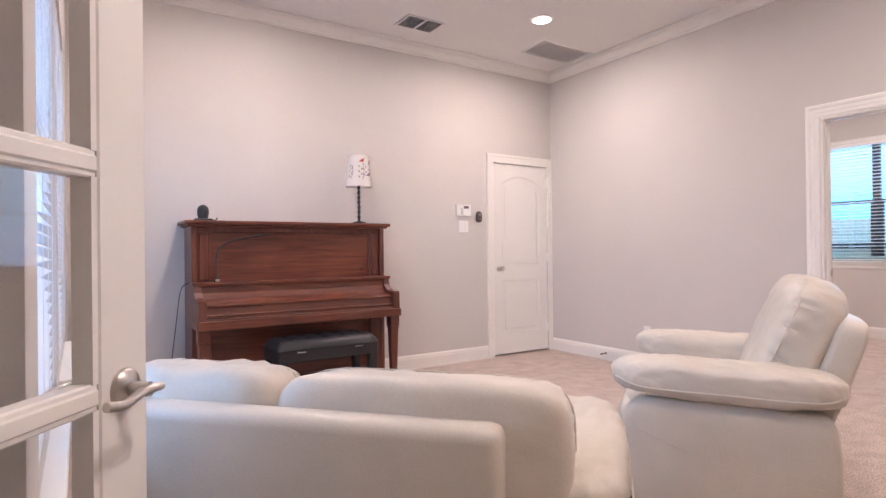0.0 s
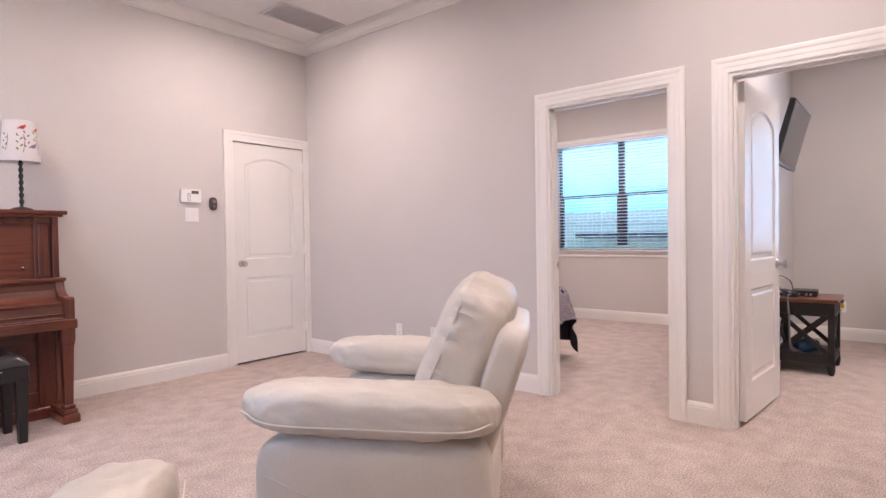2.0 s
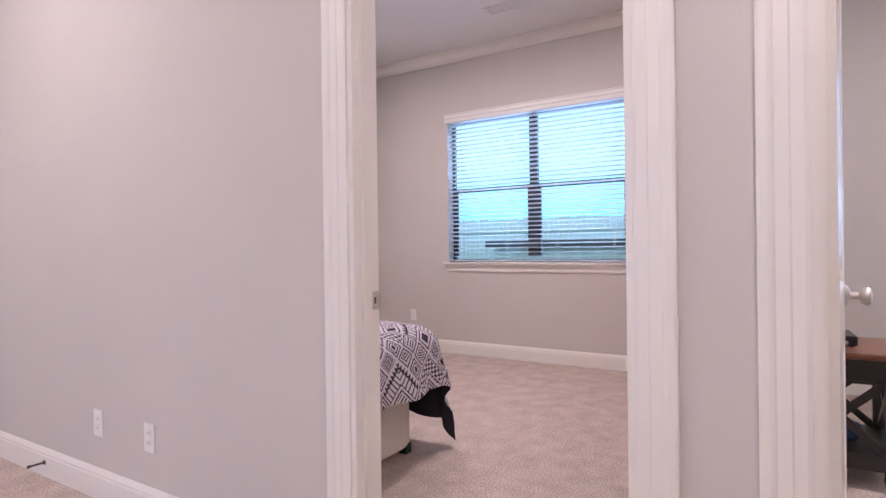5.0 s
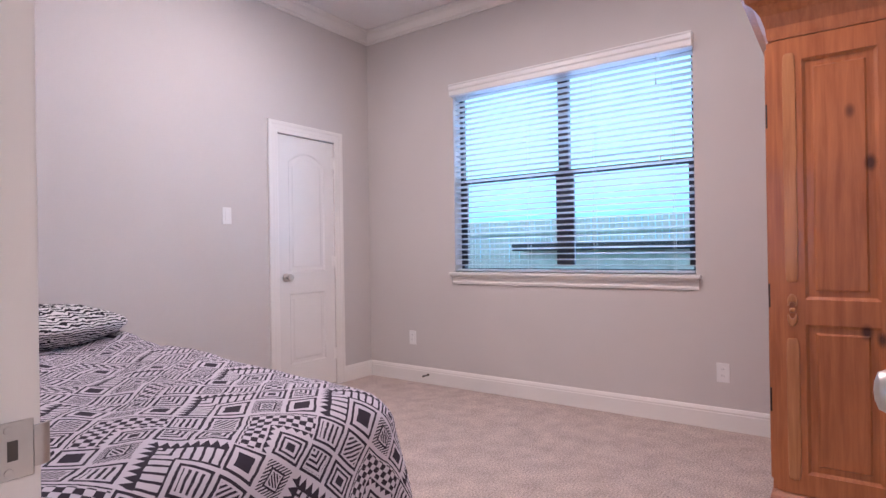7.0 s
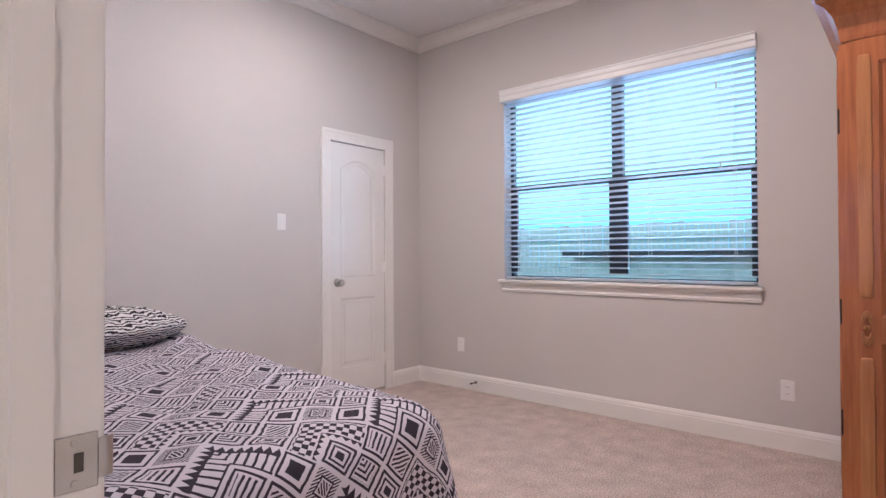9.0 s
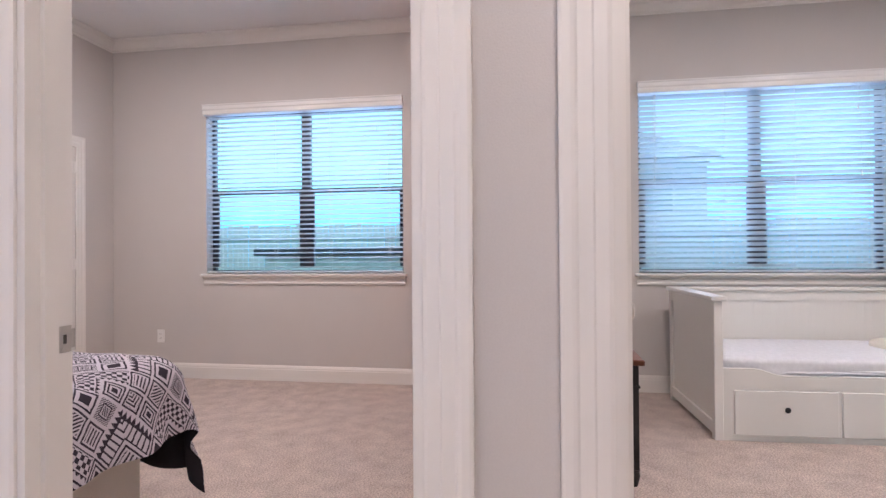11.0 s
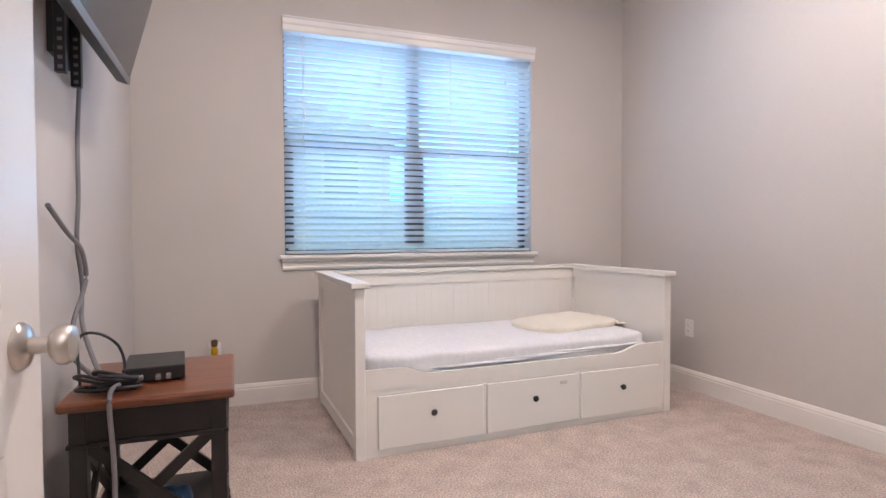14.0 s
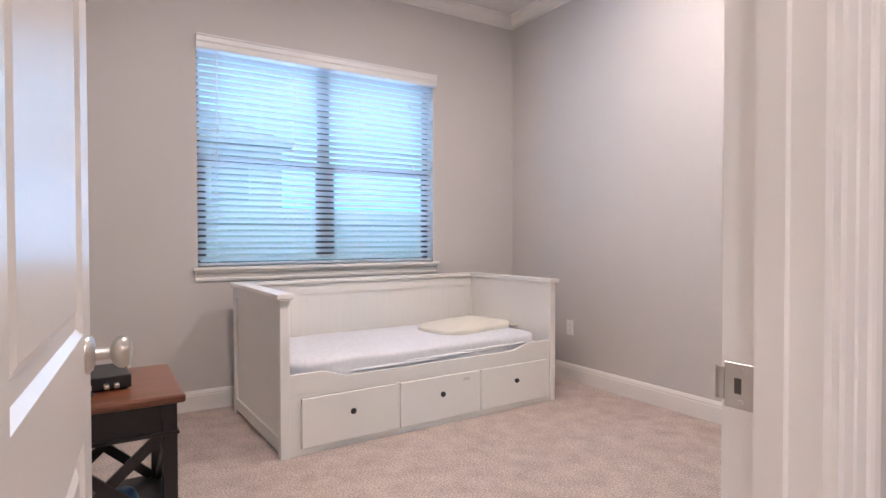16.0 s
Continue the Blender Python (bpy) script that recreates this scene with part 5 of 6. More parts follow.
QUILT = pattern_cloth("black_white_geometric_cloth", 7.4)
# dark lining whose near-black colour also carries the shade inside the folds
DARKLINING = material("dark_lining_fold_shade", (0.03, 0.027, 0.034), 0.9, vary=0.1, scale=6, grain=0.1, grain_scale=300, bump=0.1, spec=0.15)
CREAMCLOTH = material("cream_bed_cloth", (0.62, 0.57, 0.50), 0.85, vary=0.04, scale=5, grain=0.04, grain_scale=300, bump=0.1)
BX0, BX1, BY0, BY1, BZ = 4.24, 5.33, 2.50, 4.86, 0.68
root = empty("bed", pose((BX0 + BX1) / 2, (BY0 + BY1) / 2, 0), "single bed with cream base and mattress", "bed")
cx, cy = (BX0 + BX1) / 2, (BY0 + BY1) / 2
bm = bmesh.new()
soft(bm, (-0.06, 0.05, 0.21), (BX1 - BX0 - 0.15, BY1 - BY0 - 0.13, 0.36), 14, 0.002, 1, 14)
part("box_base", bm, CREAMCLOTH, root, "cream upholstered base", True)
bm = bmesh.new()
soft(bm, (-0.03, 0.03, 0.50), (BX1 - BX0 - 0.09, BY1 - BY0 - 0.09, 0.24), 9, 0.003, 2, 14)
part("mattress", bm, CREAMCLOTH, root, "", True)
for sx in (-1, 1):
    for sy in (-1, 1):
        part("leg", boxes((sx * 0.38 - 0.025, sy * 1.0 - 0.025, 0, sx * 0.38 + 0.025, sy * 1.0 + 0.025, 0.05)), BLACKP, root)


CR = 0.12       # how softly the cover turns over the mattress edge


def cloth_point(a, b):
    """Where a point of the flat cloth comes to lie on the bed."""
    r = CR
    ex, ey = max(0.0, a - (BX1 - r)), max(0.0, (BY0 + r) - b)
    e = math.hypot(ex, ey)
    x, y, z = min(a, BX1 - r), max(b, BY0 + r), BZ
    z += 0.030 * noise.noise(Vector((a * 3.2, b * 2.6, 0.3))) + 0.012 * noise.noise(Vector((a * 9, b * 8, 1.3)))
    z += 0.09 * max(0.0, min(1.0, (b - 2.6) / 2.2)) ** 1.3
    if e > 0:
        dx, dy = ex / e, -ey / e
        q = r * math.pi / 2
        if e < q:
            o, dz = r * math.sin(e / r), r * (1 - math.cos(e / r))
        else:
            wave = 0.022 * math.sin(9 * (b if ex > ey else a) * 2.0) + 0.02 * noise.noise(Vector((a * 4, b * 4, 7)))
            o, dz = r + (e - q) * 0.16 + wave * min(1, (e - q) / 0.2), r + (e - q) * 0.98
        x, y, z = x + dx * o, y + dy * o, max(0.012, z - dz)
        if z <= 0.013:
            x += dx * 0.1 * (e - 0.55)
    return x, y, z


root = empty("bedspread", pose(cx, cy, 0), "black and white geometric bedspread draped over the bed", "bedspread")
bm = bmesh.new()
uvl = bm.loops.layers.uv.new("UVMap")
na, nb = 66, 110
grid, flat = {}, {}
A0, A1, B0, B1 = BX0 + 0.01, BX1 + 0.50, BY0 - 0.27, 4.83
for i in range(na + 1):
    for j in range(nb + 1):
        a, b = A0 + (A1 - A0) * i / na, B0 + (B1 - B0) * j / nb
        x, y, z = cloth_point(a, b)
        grid[i, j] = bm.verts.new((x - cx, y - cy, z))
        flat[grid[i, j]] = (a, b)
for i in range(na):
    for j in range(nb):
        f = bm.faces.new((grid[i, j], grid[i + 1, j], grid[i + 1, j + 1], grid[i, j + 1]))
        for lp in f.loops:
            lp[uvl].uv = flat[lp.vert]
part("cover", bm, QUILT, root, "woven black and white cover", True)
bm = bmesh.new()
uvl = bm.loops.layers.uv.new("UVMap")
low = {}
for i in range(na + 1):
    for j in range(nb + 1):
        a, b = A0 + (A1 - A0) * i / na, B0 + (B1 - B0) * j / nb
        x, y, z = cloth_point(a, b)
        ex, ey = max(0.0, a - (BX1 - CR)), max(0.0, (BY0 + CR) - b)
        e = math.hypot(ex, ey)
        k = min(1.0, e / 0.11)
        dx, dy = (ex / e, -ey / e) if e else (0, 0)
        rim = 1.0 if 0 < i < na and 0 < j < nb else 0.15
        low[i, j] = bm.verts.new((x - cx - dx * 0.014 * k * rim, y - cy - dy * 0.014 * k * rim, max(0.004, z - 0.014 * (1 - k) * rim - 0.001)))
for i in range(na):
    for j in range(nb):
        f = bm.faces.new((low[i, j], low[i, j + 1], low[i + 1, j + 1], low[i + 1, j]))
        for lp, (di, dj) in zip(f.loops, ((0, 0), (0, 1), (1, 1), (1, 0))):
            lp[uvl].uv = (A0 + (A1 - A0) * (i + di) / na, B0 + (B1 - B0) * (j + dj) / nb)
part("lining", bm, DARKLINING, root, "dark reverse side of the cover, blackened as shade inside the folds", True)

ZEB = zebra()
root = empty("bed_pillow", pose(4.82, 4.22, 0.735, 0, 0, 6), "zebra-striped pillow at the head of the bed", "pillow")
bm = bmesh.new()
soft(bm, (0, 0, 0.075), (0.82, 0.48, 0.21), 2.4, 0.008, 4, 20)
for v in bm.verts:
    k = max(abs(v.co.x) / 0.40, abs(v.co.y) / 0.23)
    v.co.z = 0.075 + (v.co.z - 0.075) * (1.0 - 0.55 * k ** 3)
    v.co.x *= 1 + 0.10 * (abs(v.co.y) / 0.22) ** 2
part("pillow_case", bm, ZEB, root, "", True)


def armoire(m, w, d):
    """Tall pine wardrobe; local x along its front, y towards the front, origin at the west front corner on the floor."""
    root = empty("armoire", m, "tall carved knotty pine armoire against the wall", "armoire")
    hgt = 1.98
    part("carcass", boxes((0.03, -d + 0.0, 0.10, w - 0.03, -0.03, hgt), bevel=0.003), PINE, root)
    bm = bmesh.new()
    prof = [(0.0, 0.0), (0.035, 0.0), (0.035, 0.05), (0.025, 0.085), (0.008, 0.10), (0.0, 0.105)]
    def wrap(bm, prof, z, inset):
        pts = [(inset, -d), (inset, -inset), (w - inset, -inset), (w - inset, -d)]
        dirs = [(-1, 0), (-1, 1), (1, 1), (1, 0)]
        rows = [[bm.verts.new((px + dx * o, py + dy * o, z + u)) for o, u in prof] for (px, py), (dx, dy) in zip(pts, dirs)]
        for a, b in zip(rows, rows[1:]):
            for i in range(len(prof) - 1):
                bm.faces.new((a[i], a[i + 1], b[i + 1], b[i]))
        bm.faces.new([r[-1] for r in rows])
        bm.faces.new([r[0] for r in rows])
    wrap(bm, prof, 0.0, 0.03)
    part("plinth", bm, PINE, root, "moulded plinth")
    bm = bmesh.new()
    wrap(bm, [(0.0, 0.0), (0.012, 0.0), (0.016, 0.015), (0.02, 0.05), (0.035, 0.10), (0.06, 0.135), (0.085, 0.15), (0.088, 0.165), (0.10, 0.172), (0.10, 0.195), (0.0, 0.197)], hgt - 0.005, 0.03)
    part("cornice", bm, PINE, root, "flared cornice")
    # west side: frame with two raised panels
    x = 0.03
    for y0, y1 in ((-0.135, -0.045), (-d, -d + 0.07)):
        part("side_stile", boxes((x - 0.014, y0, 0.105, x, y1, hgt - 0.01)), PINE, root)
    for z0, z1 in ((hgt - 0.10, hgt - 0.01), (0.80, 0.90), (0.105, 0.19)):
        part("side_rail", boxes((x - 0.014, -d + 0.07, z0, x, -0.135, z1)), PINE, root)
    for z0, z1 in ((0.19, 0.80), (0.90, hgt - 0.10)):
        bm = bmesh.new()
        for (i0, o0) in ((0.0, 0.0),):
            y0, y1 = -d + 0.07, -0.135
            rows = [(0.0, -0.012), (0.012, -0.003), (0.035, -0.003), (0.042, -0.010), (0.048, -0.010)]
            rg = [[bm.verts.new((x + o, y, z)) for y, z in ((y0 + i, z0 + i), (y1 - i, z0 + i), (y1 - i, z1 - i), (y0 + i, z1 - i))] for i, o in rows]
            for a, b in zip(rg, rg[1:]):
                for k in range(4):
                    bm.faces.new((a[k], a[(k + 1) % 4], b[(k + 1) % 4], b[k]))
            bm.faces.new(rg[-1])
        part("side_panel", bm, PINE, root, "raised pine panel")
    # rounded corner with long flutes and a carved rosette
    for z0, z1 in ((0.16, 0.74), (0.97, hgt - 0.07)):
        bm = bmesh.new()
        soft(bm, (x - 0.010, -0.090, (z0 + z1) / 2), (0.020, 0.046, z1 - z0), 9, 0.0, 0, 16)
        part("flute", bm, PINEL, root, "long rounded carved flute", True)
    bm = bmesh.new()
    for k in range(-4, 5):
        a = k * 0.33
        for s in (-1, 1):
            soft(bm, (x - 0.016, -0.090 + 0.014 * math.sin(a), 0.855 + s * (0.025 + 0.026 * math.cos(a))), (0.016, 0.009, 0.038), 2.2, 0, 0, 3)
    soft(bm, (x - 0.016, -0.090, 0.855), (0.024, 0.022, 0.022), 2, 0, 0, 4)
    part("rosette", bm, PINEL, root, "carved leaf rosette", True)
    # two doors on the front, hinged at the corners
    for s in (0, 1):
        x0, x1 = (0.07, w / 2 - 0.003) if s == 0 else (w / 2 + 0.003, w - 0.07)
        dr = part("door", boxes((x0, -0.03, 0.13, x1, 0.0, hgt - 0.02), bevel=0.004), PINE, root, "pine front door")
        for z0, z1 in ((0.20, 0.80), (0.90, hgt - 0.10)):
            part("door_panel", boxes((x0 + 0.09, 0.0, z0, x1 - 0.09, 0.010, z1), bevel=0.008), PINE, dr)
        for z in (0.42, 0.86, 1.62):
            hx = 0.055 if s == 0 else w - 0.055
            part("hinge", lathe(bmesh.new(), [(0.006, 0), (0.006, 0.10)], (hx, -0.008, z), "z", 10), DARKM, dr, "dark metal hinge", True)
    part("front_post", boxes((0.024, -0.0445, 0.106, 0.066, -0.012, hgt - 0.012)), PINE, root)
    part("front_post", boxes((w - 0.066, -0.0445, 0.106, w - 0.024, -0.012, hgt - 0.012)), PINE, root)
    return root


# paler pine for the flutes and the rosette
PINEL = wood("pale_pine_carving", (0.38, 0.135, 0.045), (0.54, 0.23, 0.085), 0.38, axis=2)
DARKM = material("dark_hinge_metal", (0.05, 0.04, 0.035), 0.4, 0.9)
armoire(pose(6.61, 1.62, 0), 1.04, 0.45)


# second bedroom -----------------------------------------------------------
SHEET = material("white_patterned_sheet", (0.76, 0.75, 0.77), 0.9, vary=0.05, scale=38, grain=0.03, grain_scale=200, bump=0.2, spec=0.15)
PILLOWC = material("cream_pillow_cloth", (0.78, 0.73, 0.63), 0.9, vary=0.03, scale=6, grain=0.03, grain_scale=300, bump=0.15, spec=0.15)
GAP = material("drawer_carcass_white", (0.62, 0.60, 0.57), 0.8)


def daybed(m, L, D, Hh):
    """Panelled bench bed; local x along its front, y from front to back."""
    root = empty("daybed", m, "white panelled daybed with three drawers under the window", "daybed")
    t = 0.05
    for s in (0, 1):
        x0 = 0 if s == 0 else L - t
        xi = x0 + 0.016
        part("end_post", boxes((x0, 0, 0, x0 + t, t, Hh - 0.03), bevel=0.003), WHITEP, root)
        part("end_post", boxes((x0, D - t, 0, x0 + t, D, Hh - 0.03), bevel=0.003), WHITEP, root)
        part("end_panel", boxes((xi, t, 0.04, xi + 0.018, D - t, Hh - 0.03)), WHITEP, root, "flat end panel")
        part("end_rail", boxes((x0 + 0.004, t, Hh - 0.10, x0 + t - 0.004, D - t, Hh - 0.03)), WHITEP, root)
        part("end_rail", boxes((x0 + 0.004, t, 0.03, x0 + t - 0.004, D - t, 0.10)), WHITEP, root)
        part("end_cap", boxes((x0 - 0.02, -0.02, Hh - 0.028, x0 + t + 0.02, D + 0.01, Hh), bevel=0.005, seg=2), WHITEP, root, "flat cap along the top")
    part("back_rail", boxes((t, D - 0.045, Hh - 0.10, L - t, D - 0.005, Hh - 0.03), (t, D - 0.045, 0.05, L - t, D - 0.005, 0.40)), WHITEP, root)
    part("back_cap", boxes((t + 0.021, D - 0.065, Hh - 0.027, L - t - 0.021, D + 0.009, Hh - 0.001), bevel=0.005, seg=2), WHITEP, root)
    n = 34
    pw = (L - 2 * t) / n
    me = finish(boxes((0.00015, 0, 0.40, pw - 0.00015, 0.014, Hh - 0.10), bevel=0.0002), "back_plank", WHITEP)
    for k in range(n):
        ob = new("back_plank", me)
        ob.parent = root
        ob.matrix_basis = pose(t + k * pw, D - 0.033, 0)
    # front board with the swooping top edge
    bm = bmesh.new()
    lo, hi = 0.385, 0.425
    top = []
    N = 60
    for k in range(N + 1):
        x = t + (L - 2 * t) * k / N
        e = min(x - t, L - t - x)
        u = min(1, max(0, (e - 0.17) / 0.17))
        top.append((x, hi - (hi - lo) * (3 * u * u - 2 * u ** 3)))
    for k in range(N):
        (xa, za), (xb, zb) = top[k], top[k + 1]
        q = [[bm.verts.new((x, y, z)) for x, z in ((xa, 0.325), (xb, 0.325), (xb, zb), (xa, za))] for y in (0.008, 0.03)]
        bm.faces.new(q[0])
        bm.faces.new(q[1][::-1])
        bm.faces.new((q[0][3], q[0][2], q[1][2], q[1][3]))
        bm.faces.new((q[0][1], q[0][0], q[1][0], q[1][1]))
    bmesh.ops.remove_doubles(bm, verts=bm.verts, dist=1e-5)
    part("front_board", bm, WHITEP, root, "front rail with a scooped top edge", True)
    part("front_frame", boxes((t, 0.012, 0.0, t + 0.061, 0.03, 0.325), (L - t - 0.03, 0.012, 0.0, L - t, 0.03, 0.325), (t + 0.061, 0.012, 0.0, L - t - 0.03, 0.03, 0.035), (t + 0.061, 0.012, 0.30, L - t - 0.03, 0.03, 0.325)), WHITEP, root)
    part("drawer_box", boxes((t + 0.02, 0.031, 0.03, L - t - 0.02, D - 0.05, 0.30)), GAP, root)
    x0, x1 = t + 0.05, L - t - 0.03
    dw = (x1 - x0) / 3
    for k in range(3):
        dr = part("drawer_front", boxes((x0 + k * dw + 0.011, -0.004, 0.038, x0 + (k + 1) * dw - 0.011, 0.012, 0.298), bevel=0.003), WHITEP, root, "flat white drawer front")
        part("knob", lathe(bmesh.new(), [(0.007, -0.004), (0.006, -0.014), (0.014, -0.018), (0.017, -0.025), (0.013, -0.032), (0.001, -0.034)], (x0 + (k + 0.5) * dw, 0, 0.195), "y", 16), BLACKP, dr, "round black knob", True)
        part("divider", boxes((x0 + (k + 1) * dw - 0.010, 0.006, 0.035, x0 + (k + 1) * dw + 0.010, 0.014, 0.30)), WHITEP, root) if k < 2 else None
    part("label_sticker", boxes((x0 + 1.78 * dw, -0.0052, 0.25, x0 + 1.86 * dw, -0.0042, 0.268)), GAP, root, "faint rubbed sticker")
    return root


DL, DD, DH = 1.935, 0.97, 0.85
DBX, DBY = 6.56, -0.034
daybed(pose(DBX, DBY, 0, 0, 0, -88.3), DL, DD, DH)

root = empty("mattress", pose(DBX + 0.509, DBY - DL / 2 + 0.014, 0, 0, 0, 1.7), "thin mattress with white patterned sheet on the daybed", "mattress")
bm = bmesh.new()
soft(bm, (0, 0, 0.405), (0.83, DL - 0.13, 0.15), 8, 0.006, 3, 26, freq=5)
for v in bm.verts:
    if v.co.x < -0.36:
        v.co.z += 0.012 * noise.noise(Vector((v.co.y * 7, v.co.z * 6, 2)))
        v.co.x += 0.010 * noise.noise(Vector((v.co.y * 5, v.co.z * 12, 9)))
part("sheet", bm, SHEET, root, "", True)
bm = bmesh.new()
for k in range(3):
    soft(bm, (-0.40, 0.2 - 0.35 * k, 0.392 + 0.012 * k), (0.05, 0.9 - 0.1 * k, 0.022), 2.4, 0.006, 7 + k, 12, freq=9)
part("sheet_fold", bm, SHEET, root, "rucked edge of the sheet", True)

root = empty("pillow", pose(DBX + 0.545, DBY - 1.50, 0.462, 0, 0, 14), "flat cream pillow lying on the sheet", "pillow")
bm = bmesh.new()
soft(bm, (0, 0, 0.038), (0.44, 0.66, 0.10), 4.5, 0.008, 6, 20)
for v in bm.verts:
    k = max(abs(v.co.x) / 0.22, abs(v.co.y) / 0.33)
    v.co.z = 0.03 + (v.co.z - 0.038) * (1.0 - 0.5 * k ** 4)
part("pillow_case", bm, PILLOWC, root, "", True)
bm = bmesh.new()
g = [[bm.verts.new((-0.20 + 0.40 * i / 30 - (0.03 * j), -0.31 - 0.05 * j, 0.014 + 0.012 * math.sin(i * 1.1) * j + 0.006)) for j in range(3)] for i in range(31)]
for i in range(30):
    for j in range(2):
        bm.faces.new((g[i][j], g[i + 1][j], g[i + 1][j + 1], g[i][j + 1]))
hem = part("open_hem", bm, PILLOWC, root, "loose open hem", True)
hem.modifiers.new("thickness", "SOLIDIFY").thickness = 0.004


def side_table(m, w, d, h):
    """Cross-sided table; local origin at the near corner, x along w, y along d."""
    root = empty("side_table", m, "black side table with cherry top and crossed sides", "table")
    part("tabletop", boxes((-0.025, -0.025, h - 0.028, w + 0.025, d + 0.025, h), bevel=0.008, seg=2), CHERRY, root, "reddish cherry wood top")
    for x in (0.0, w - 0.045):
        for y in (0.0, d - 0.045):
            part("leg", boxes((x, y, 0.08, x + 0.045, y + 0.045, h - 0.028), bevel=0.002), BLACKW, root)
            part("turned_foot", lathe(bmesh.new(), [(0.016, 0), (0.018, 0.006), (0.024, 0.03), (0.029, 0.05), (0.024, 0.068), (0.028, 0.074), (0.028, 0.08)], (x + 0.0225, y + 0.0225, 0), "z", 18), BLACKW, root, "turned foot", True)
    za, zb = h - 0.028, h - 0.125
    part("apron", boxes((0.045, 0.006, zb, w - 0.045, 0.024, za)), BLACKW, root)
    part("apron", boxes((0.045, d - 0.024, zb, w - 0.045, d - 0.006, za)), BLACKW, root)
    part("apron", boxes((0.006, 0.045, zb, 0.024, d - 0.045, za)), BLACKW, root)
    part("apron", boxes((w - 0.024, 0.045, zb, w - 0.006, d - 0.045, za)), BLACKW, root)
    part("bead", boxes((-0.006, -0.006, zb - 0.012, w + 0.006, 0.008, zb), (-0.006, d - 0.008, zb - 0.012, w + 0.006, d + 0.006, zb), (-0.006, 0.008, zb - 0.012, 0.008, d - 0.008, zb), (w - 0.008, 0.008, zb - 0.012, w + 0.006, d - 0.008, zb), bevel=0.002), BLACKW, root)
    part("lower_shelf", boxes((0.0, 0.0, 0.135, w, d, 0.16), bevel=0.002), BLACKW, root)
    part("shelf_apron", boxes((0.045, 0.008, 0.085, w - 0.045, 0.022, 0.135), (0.045, d - 0.022, 0.085, w - 0.045, d - 0.008, 0.135), (0.008, 0.045, 0.085, 0.022, d - 0.045, 0.135), (w - 0.022, 0.045, 0.085, w - 0.008, d - 0.045, 0.135)), BLACKW, root)
    z0, z1 = 0.165, zb - 0.012
    for side in range(4):
        for s in (0, 1):
            along = w if side < 2 else d
            off = {0: 0.012, 1: w * 0 + d - 0.030, 2: 0.012, 3: w - 0.030}[side] + 0.003 * s
            run = along - 0.09
            ln = math.hypot(run, z1 - z0)
            ang = math.degrees(math.atan2(z1 - z0, run)) * (1 if s == 0 else -1)
            bar = boxes((-ln / 2, -0.008, -0.017, ln / 2, 0.008, 0.017))
            if side < 2:
                mm = pose(w / 2, off + 0.008, (z0 + z1) / 2, 0, -ang, 0)
            else:
                mm = pose(off + 0.008, d / 2, (z0 + z1) / 2, 0, 0, 90) @ pose(0, 0, 0, 0, -ang, 0)
            part("cross_bar", bar, BLACKW, root, "", False, mm)
    return root


TX, TY, TH = 5.81, 0.525, 0.605
side_table(pose(TX, TY, 0), 0.50, 0.42, TH)

root = empty("set_top_box", pose(TX + 0.27, TY + 0.225, TH, 0, 0, 4), "slim black media box on the side table", "media box")
part("case", boxes((-0.12, -0.09, 0.006, 0.12, 0.09, 0.05), bevel=0.004, seg=2), BLACKP, root)
for sx in (-1, 1):
    for sy in (-1, 1):
        part("foot", lathe(bmesh.new(), [(0.012, 0), (0.012, 0.007)], (sx * 0.1, sy * 0.07, 0), "z", 10), BLACKP, root)
for cy0, cl in ((-0.05, 0.03), (-0.02, 0.035), (0.03, 0.025)):
    part("connector", boxes((-0.12 - cl, cy0, 0.014, -0.12, cy0 + 0.015, 0.028), bevel=0.002), NICKEL, root, "bright cable plug")


def cable(name, pts, r, mat, label):
    rt = empty(name, pose(*pts[0]), label, "cable")
    o = Vector(pts[0])
    part("cable", tube(bmesh.new(), curve_points([Vector(p) - o for p in pts], 40), r, 8), mat, rt, "", True)


z = TH
for a, b in ((0.07, 0.36), (0.11, 0.33), (0.06, 0.30)):
    pts = [(TX + a + 0.045 * math.cos(k * 1.1) + random.uniform(-0.012, 0.012), TY + b + 0.05 * math.sin(k * 1.1) + random.uniform(-0.012, 0.012), z + 0.008 + 0.007 * k * (0.6 + 0.4 * math.sin(k))) for k in range(11)]
    cable("power_cable", pts, 0.0055, CORD, "tangled black cable on the side table")
cable("power_cable", [(TX + 0.10, TY + 0.41, z + 0.02), (TX + 0.16, TY + 0.425, z + 0.15), (TX + 0.17, TY + 0.375, z + 0.165), (TX + 0.18, TY + 0.32, z + 0.12), (TX + 0.16, TY + 0.30, z + 0.05), (TX + 0.10, TY + 0.31, z + 0.02)], 0.0045, CORD, "looped black cable above the side table")
cable("power_cable", [(TX + 0.10, TY + 0.30, z + 0.02), (TX - 0.028, TY + 0.31, z + 0.012), (TX - 0.045, TY + 0.30, z - 0.15), (TX - 0.03, TY + 0.29, z - 0.4), (TX + 0.05, TY + 0.24, 0.17)], 0.007, GREYCORD, "grey cable hanging over the table edge")
cable("power_cable", [(6.38, Y2N - 0.03, 1.66), (6.40, Y2N - 0.015, 1.45), (6.37, Y2N - 0.02, 1.22), (6.36, Y2N - 0.015, 1.05), (6.40, Y2N - 0.02, 0.90), (6.34, Y2N - 0.03, 0.76), (TX + 0.36, TY + 0.43, z + 0.06), (TX + 0.16, TY + 0.36, z + 0.02)], 0.008, GREYCORD, "grey cable running down from the television")
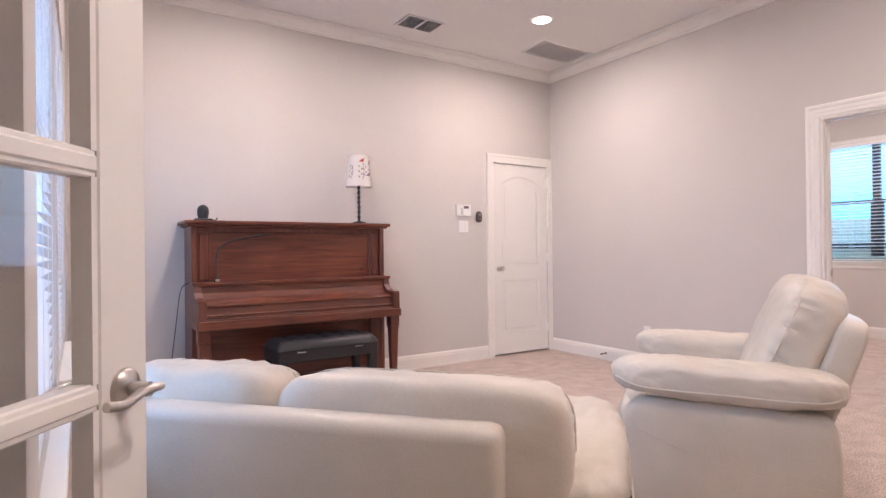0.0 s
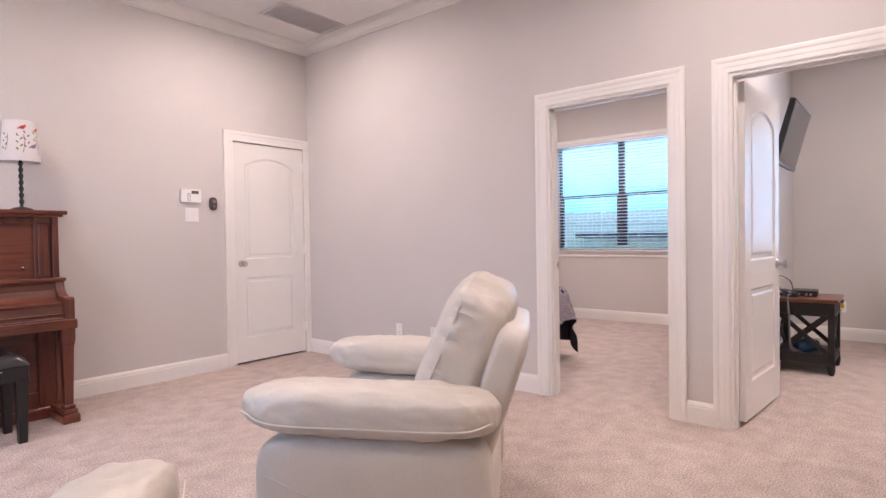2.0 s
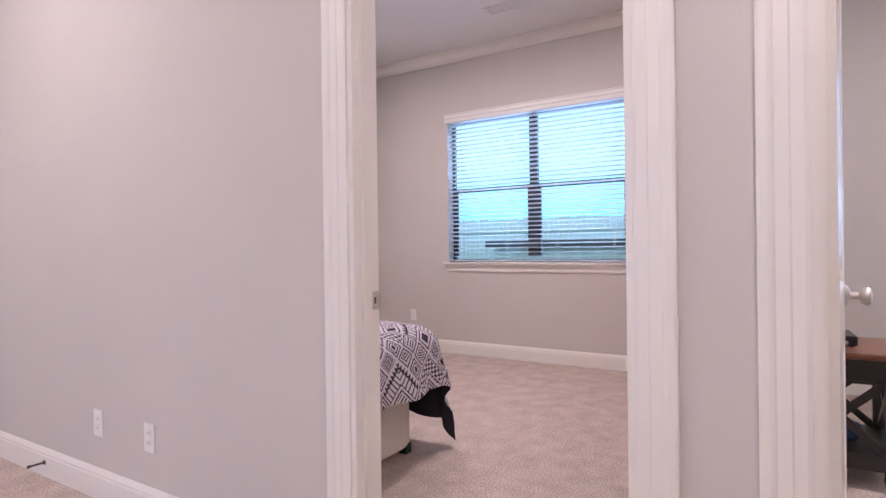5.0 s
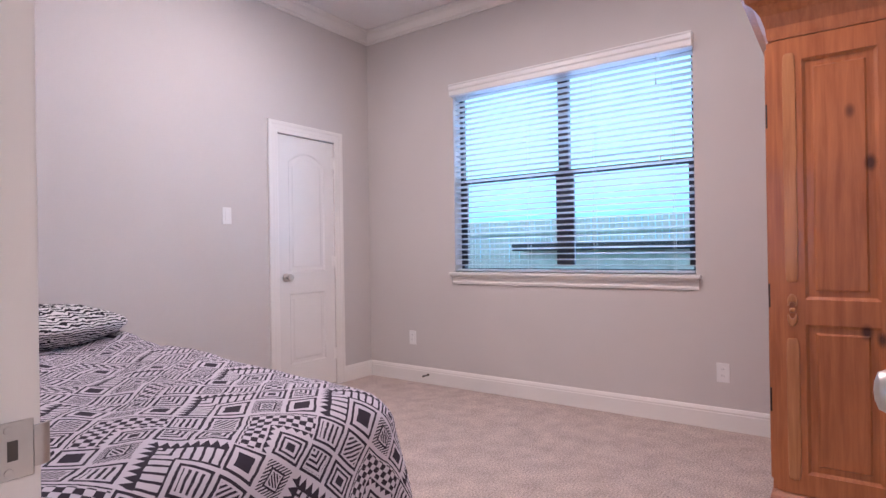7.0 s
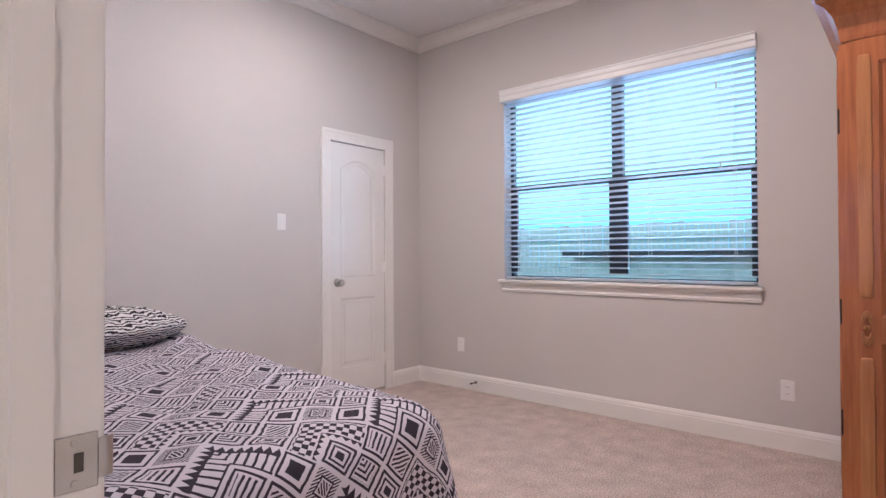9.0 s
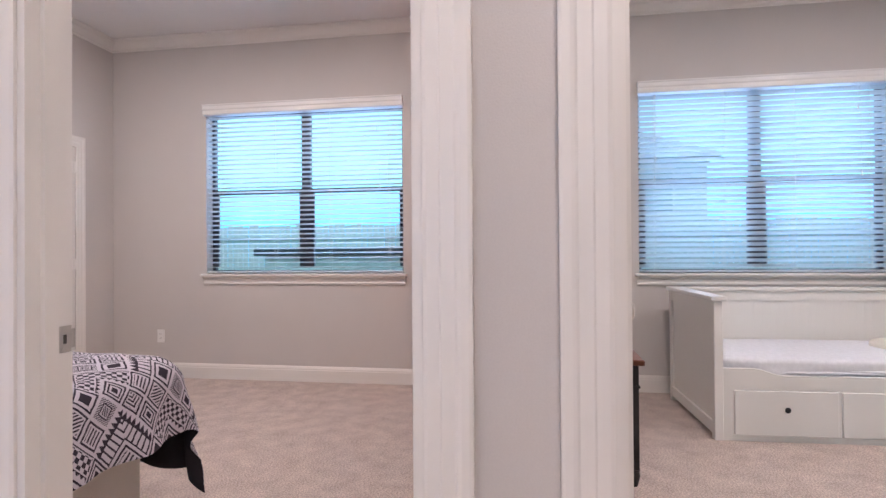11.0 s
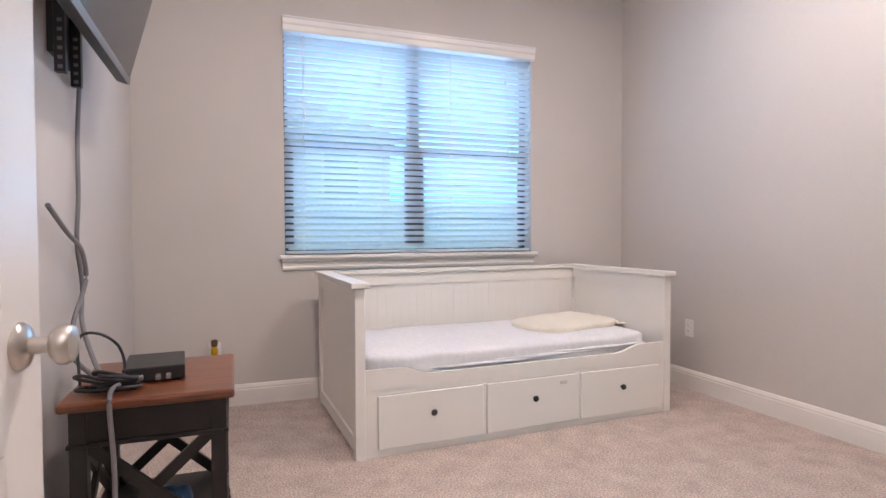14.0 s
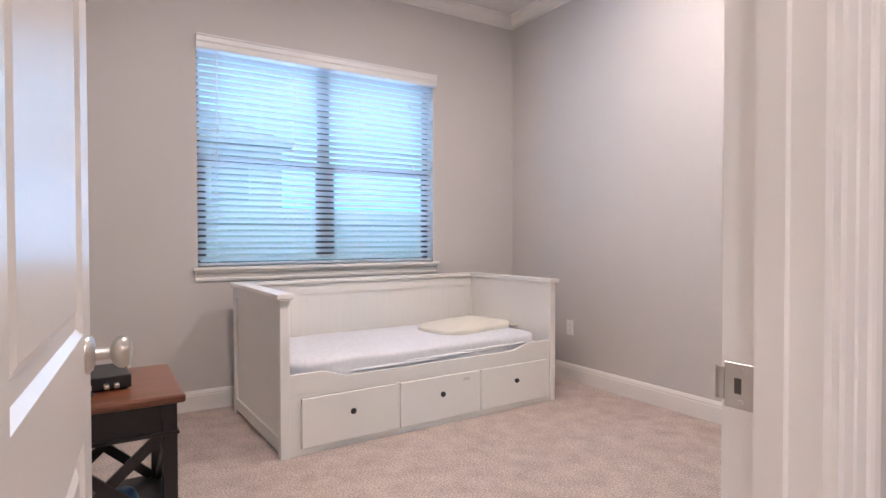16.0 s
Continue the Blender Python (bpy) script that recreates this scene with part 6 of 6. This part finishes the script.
cable("power_cable", [(5.96, Y2N - 0.03, 1.17), (6.12, Y2N - 0.04, 1.09), (6.30, Y2N - 0.04, 1.03), (6.37, Y2N - 0.04, 0.93), (6.30, Y2N - 0.04, 0.86), (6.18, Y2N - 0.04, 0.78), (6.12, Y2N - 0.05, 0.68), (6.08, TY + 0.41, z + 0.01)], 0.008, GREYCORD, "loose grey cable against the wall")
root = empty("power_adapter", pose(TX + 0.10, TY + 0.30, z), "black power adapter among the cables", "adapter")
part("body", boxes((-0.03, -0.045, 0, 0.03, 0.045, 0.035), bevel=0.005, seg=2), BLACKP, root)

BLUEP = material("blue_plastic", (0.02, 0.06, 0.13), 0.35)
root = empty("blue_bag", pose(TX + 0.14, TY + 0.2, 0.16), "small crumpled blue packet on the lower shelf", "packet")
bm = bmesh.new()
soft(bm, (0, 0, 0.05), (0.14, 0.18, 0.10), 2.4, 0.02, 5, 10, freq=14)
part("packet", bm, BLUEP, root, "", True)


def television(m, w, h):
    root = empty("television", m, "black flat television on a tilting wall bracket", "television")
    part("screen_case", boxes((-w / 2, -0.02, -h / 2, w / 2, 0.025, h / 2), bevel=0.006, seg=2), BLACKP, root)
    part("screen", boxes((-w / 2 + 0.016, -0.0225, -h / 2 + 0.026, w / 2 - 0.016, -0.0205, h / 2 - 0.016)), material("dark_screen_glass", (0.03, 0.03, 0.033), 0.12), root, "dark glossy screen")
    part("lower_bezel", boxes((-w / 2, -0.0235, -h / 2, w / 2, -0.0205, -h / 2 + 0.026)), material("grey_bezel", (0.12, 0.115, 0.11), 0.3), root, "grey lower bezel")
    part("back_cover", boxes((-w * 0.3, 0.025, -h * 0.35, w * 0.3, 0.055, h * 0.2), bevel=0.012, seg=2), BLACKP, root)
    return root


tvm = pose(6.17, 0.85, 1.96, 0, 0, 0) @ pose(0, 0, 0, 15, 0, 0)
television(tvm, 0.90, 0.52)
root = empty("wall_bracket", pose(6.22, Y2N, 1.87), "black perforated television wall bracket", "bracket")
part("wall_plate", boxes((-0.12, -0.018, -0.20, 0.12, 0, 0.14), bevel=0.002), BLACKP, root)
for s in (-1, 1):
    part("rail", boxes((s * 0.10 - 0.014, -0.05, -0.26, s * 0.10 + 0.014, -0.018, 0.16)), BLACKP, root)
    for k in range(6):
        part("hole", boxes((s * 0.10 - 0.0145, -0.042, -0.25 + 0.03 * k, s * 0.10 + 0.0145, -0.028, -0.238 + 0.03 * k)), GREYCORD, root)
part("arm", boxes((-0.03, -0.17, -0.02, 0.03, -0.018, 0.02), bevel=0.004), BLACKP, root)
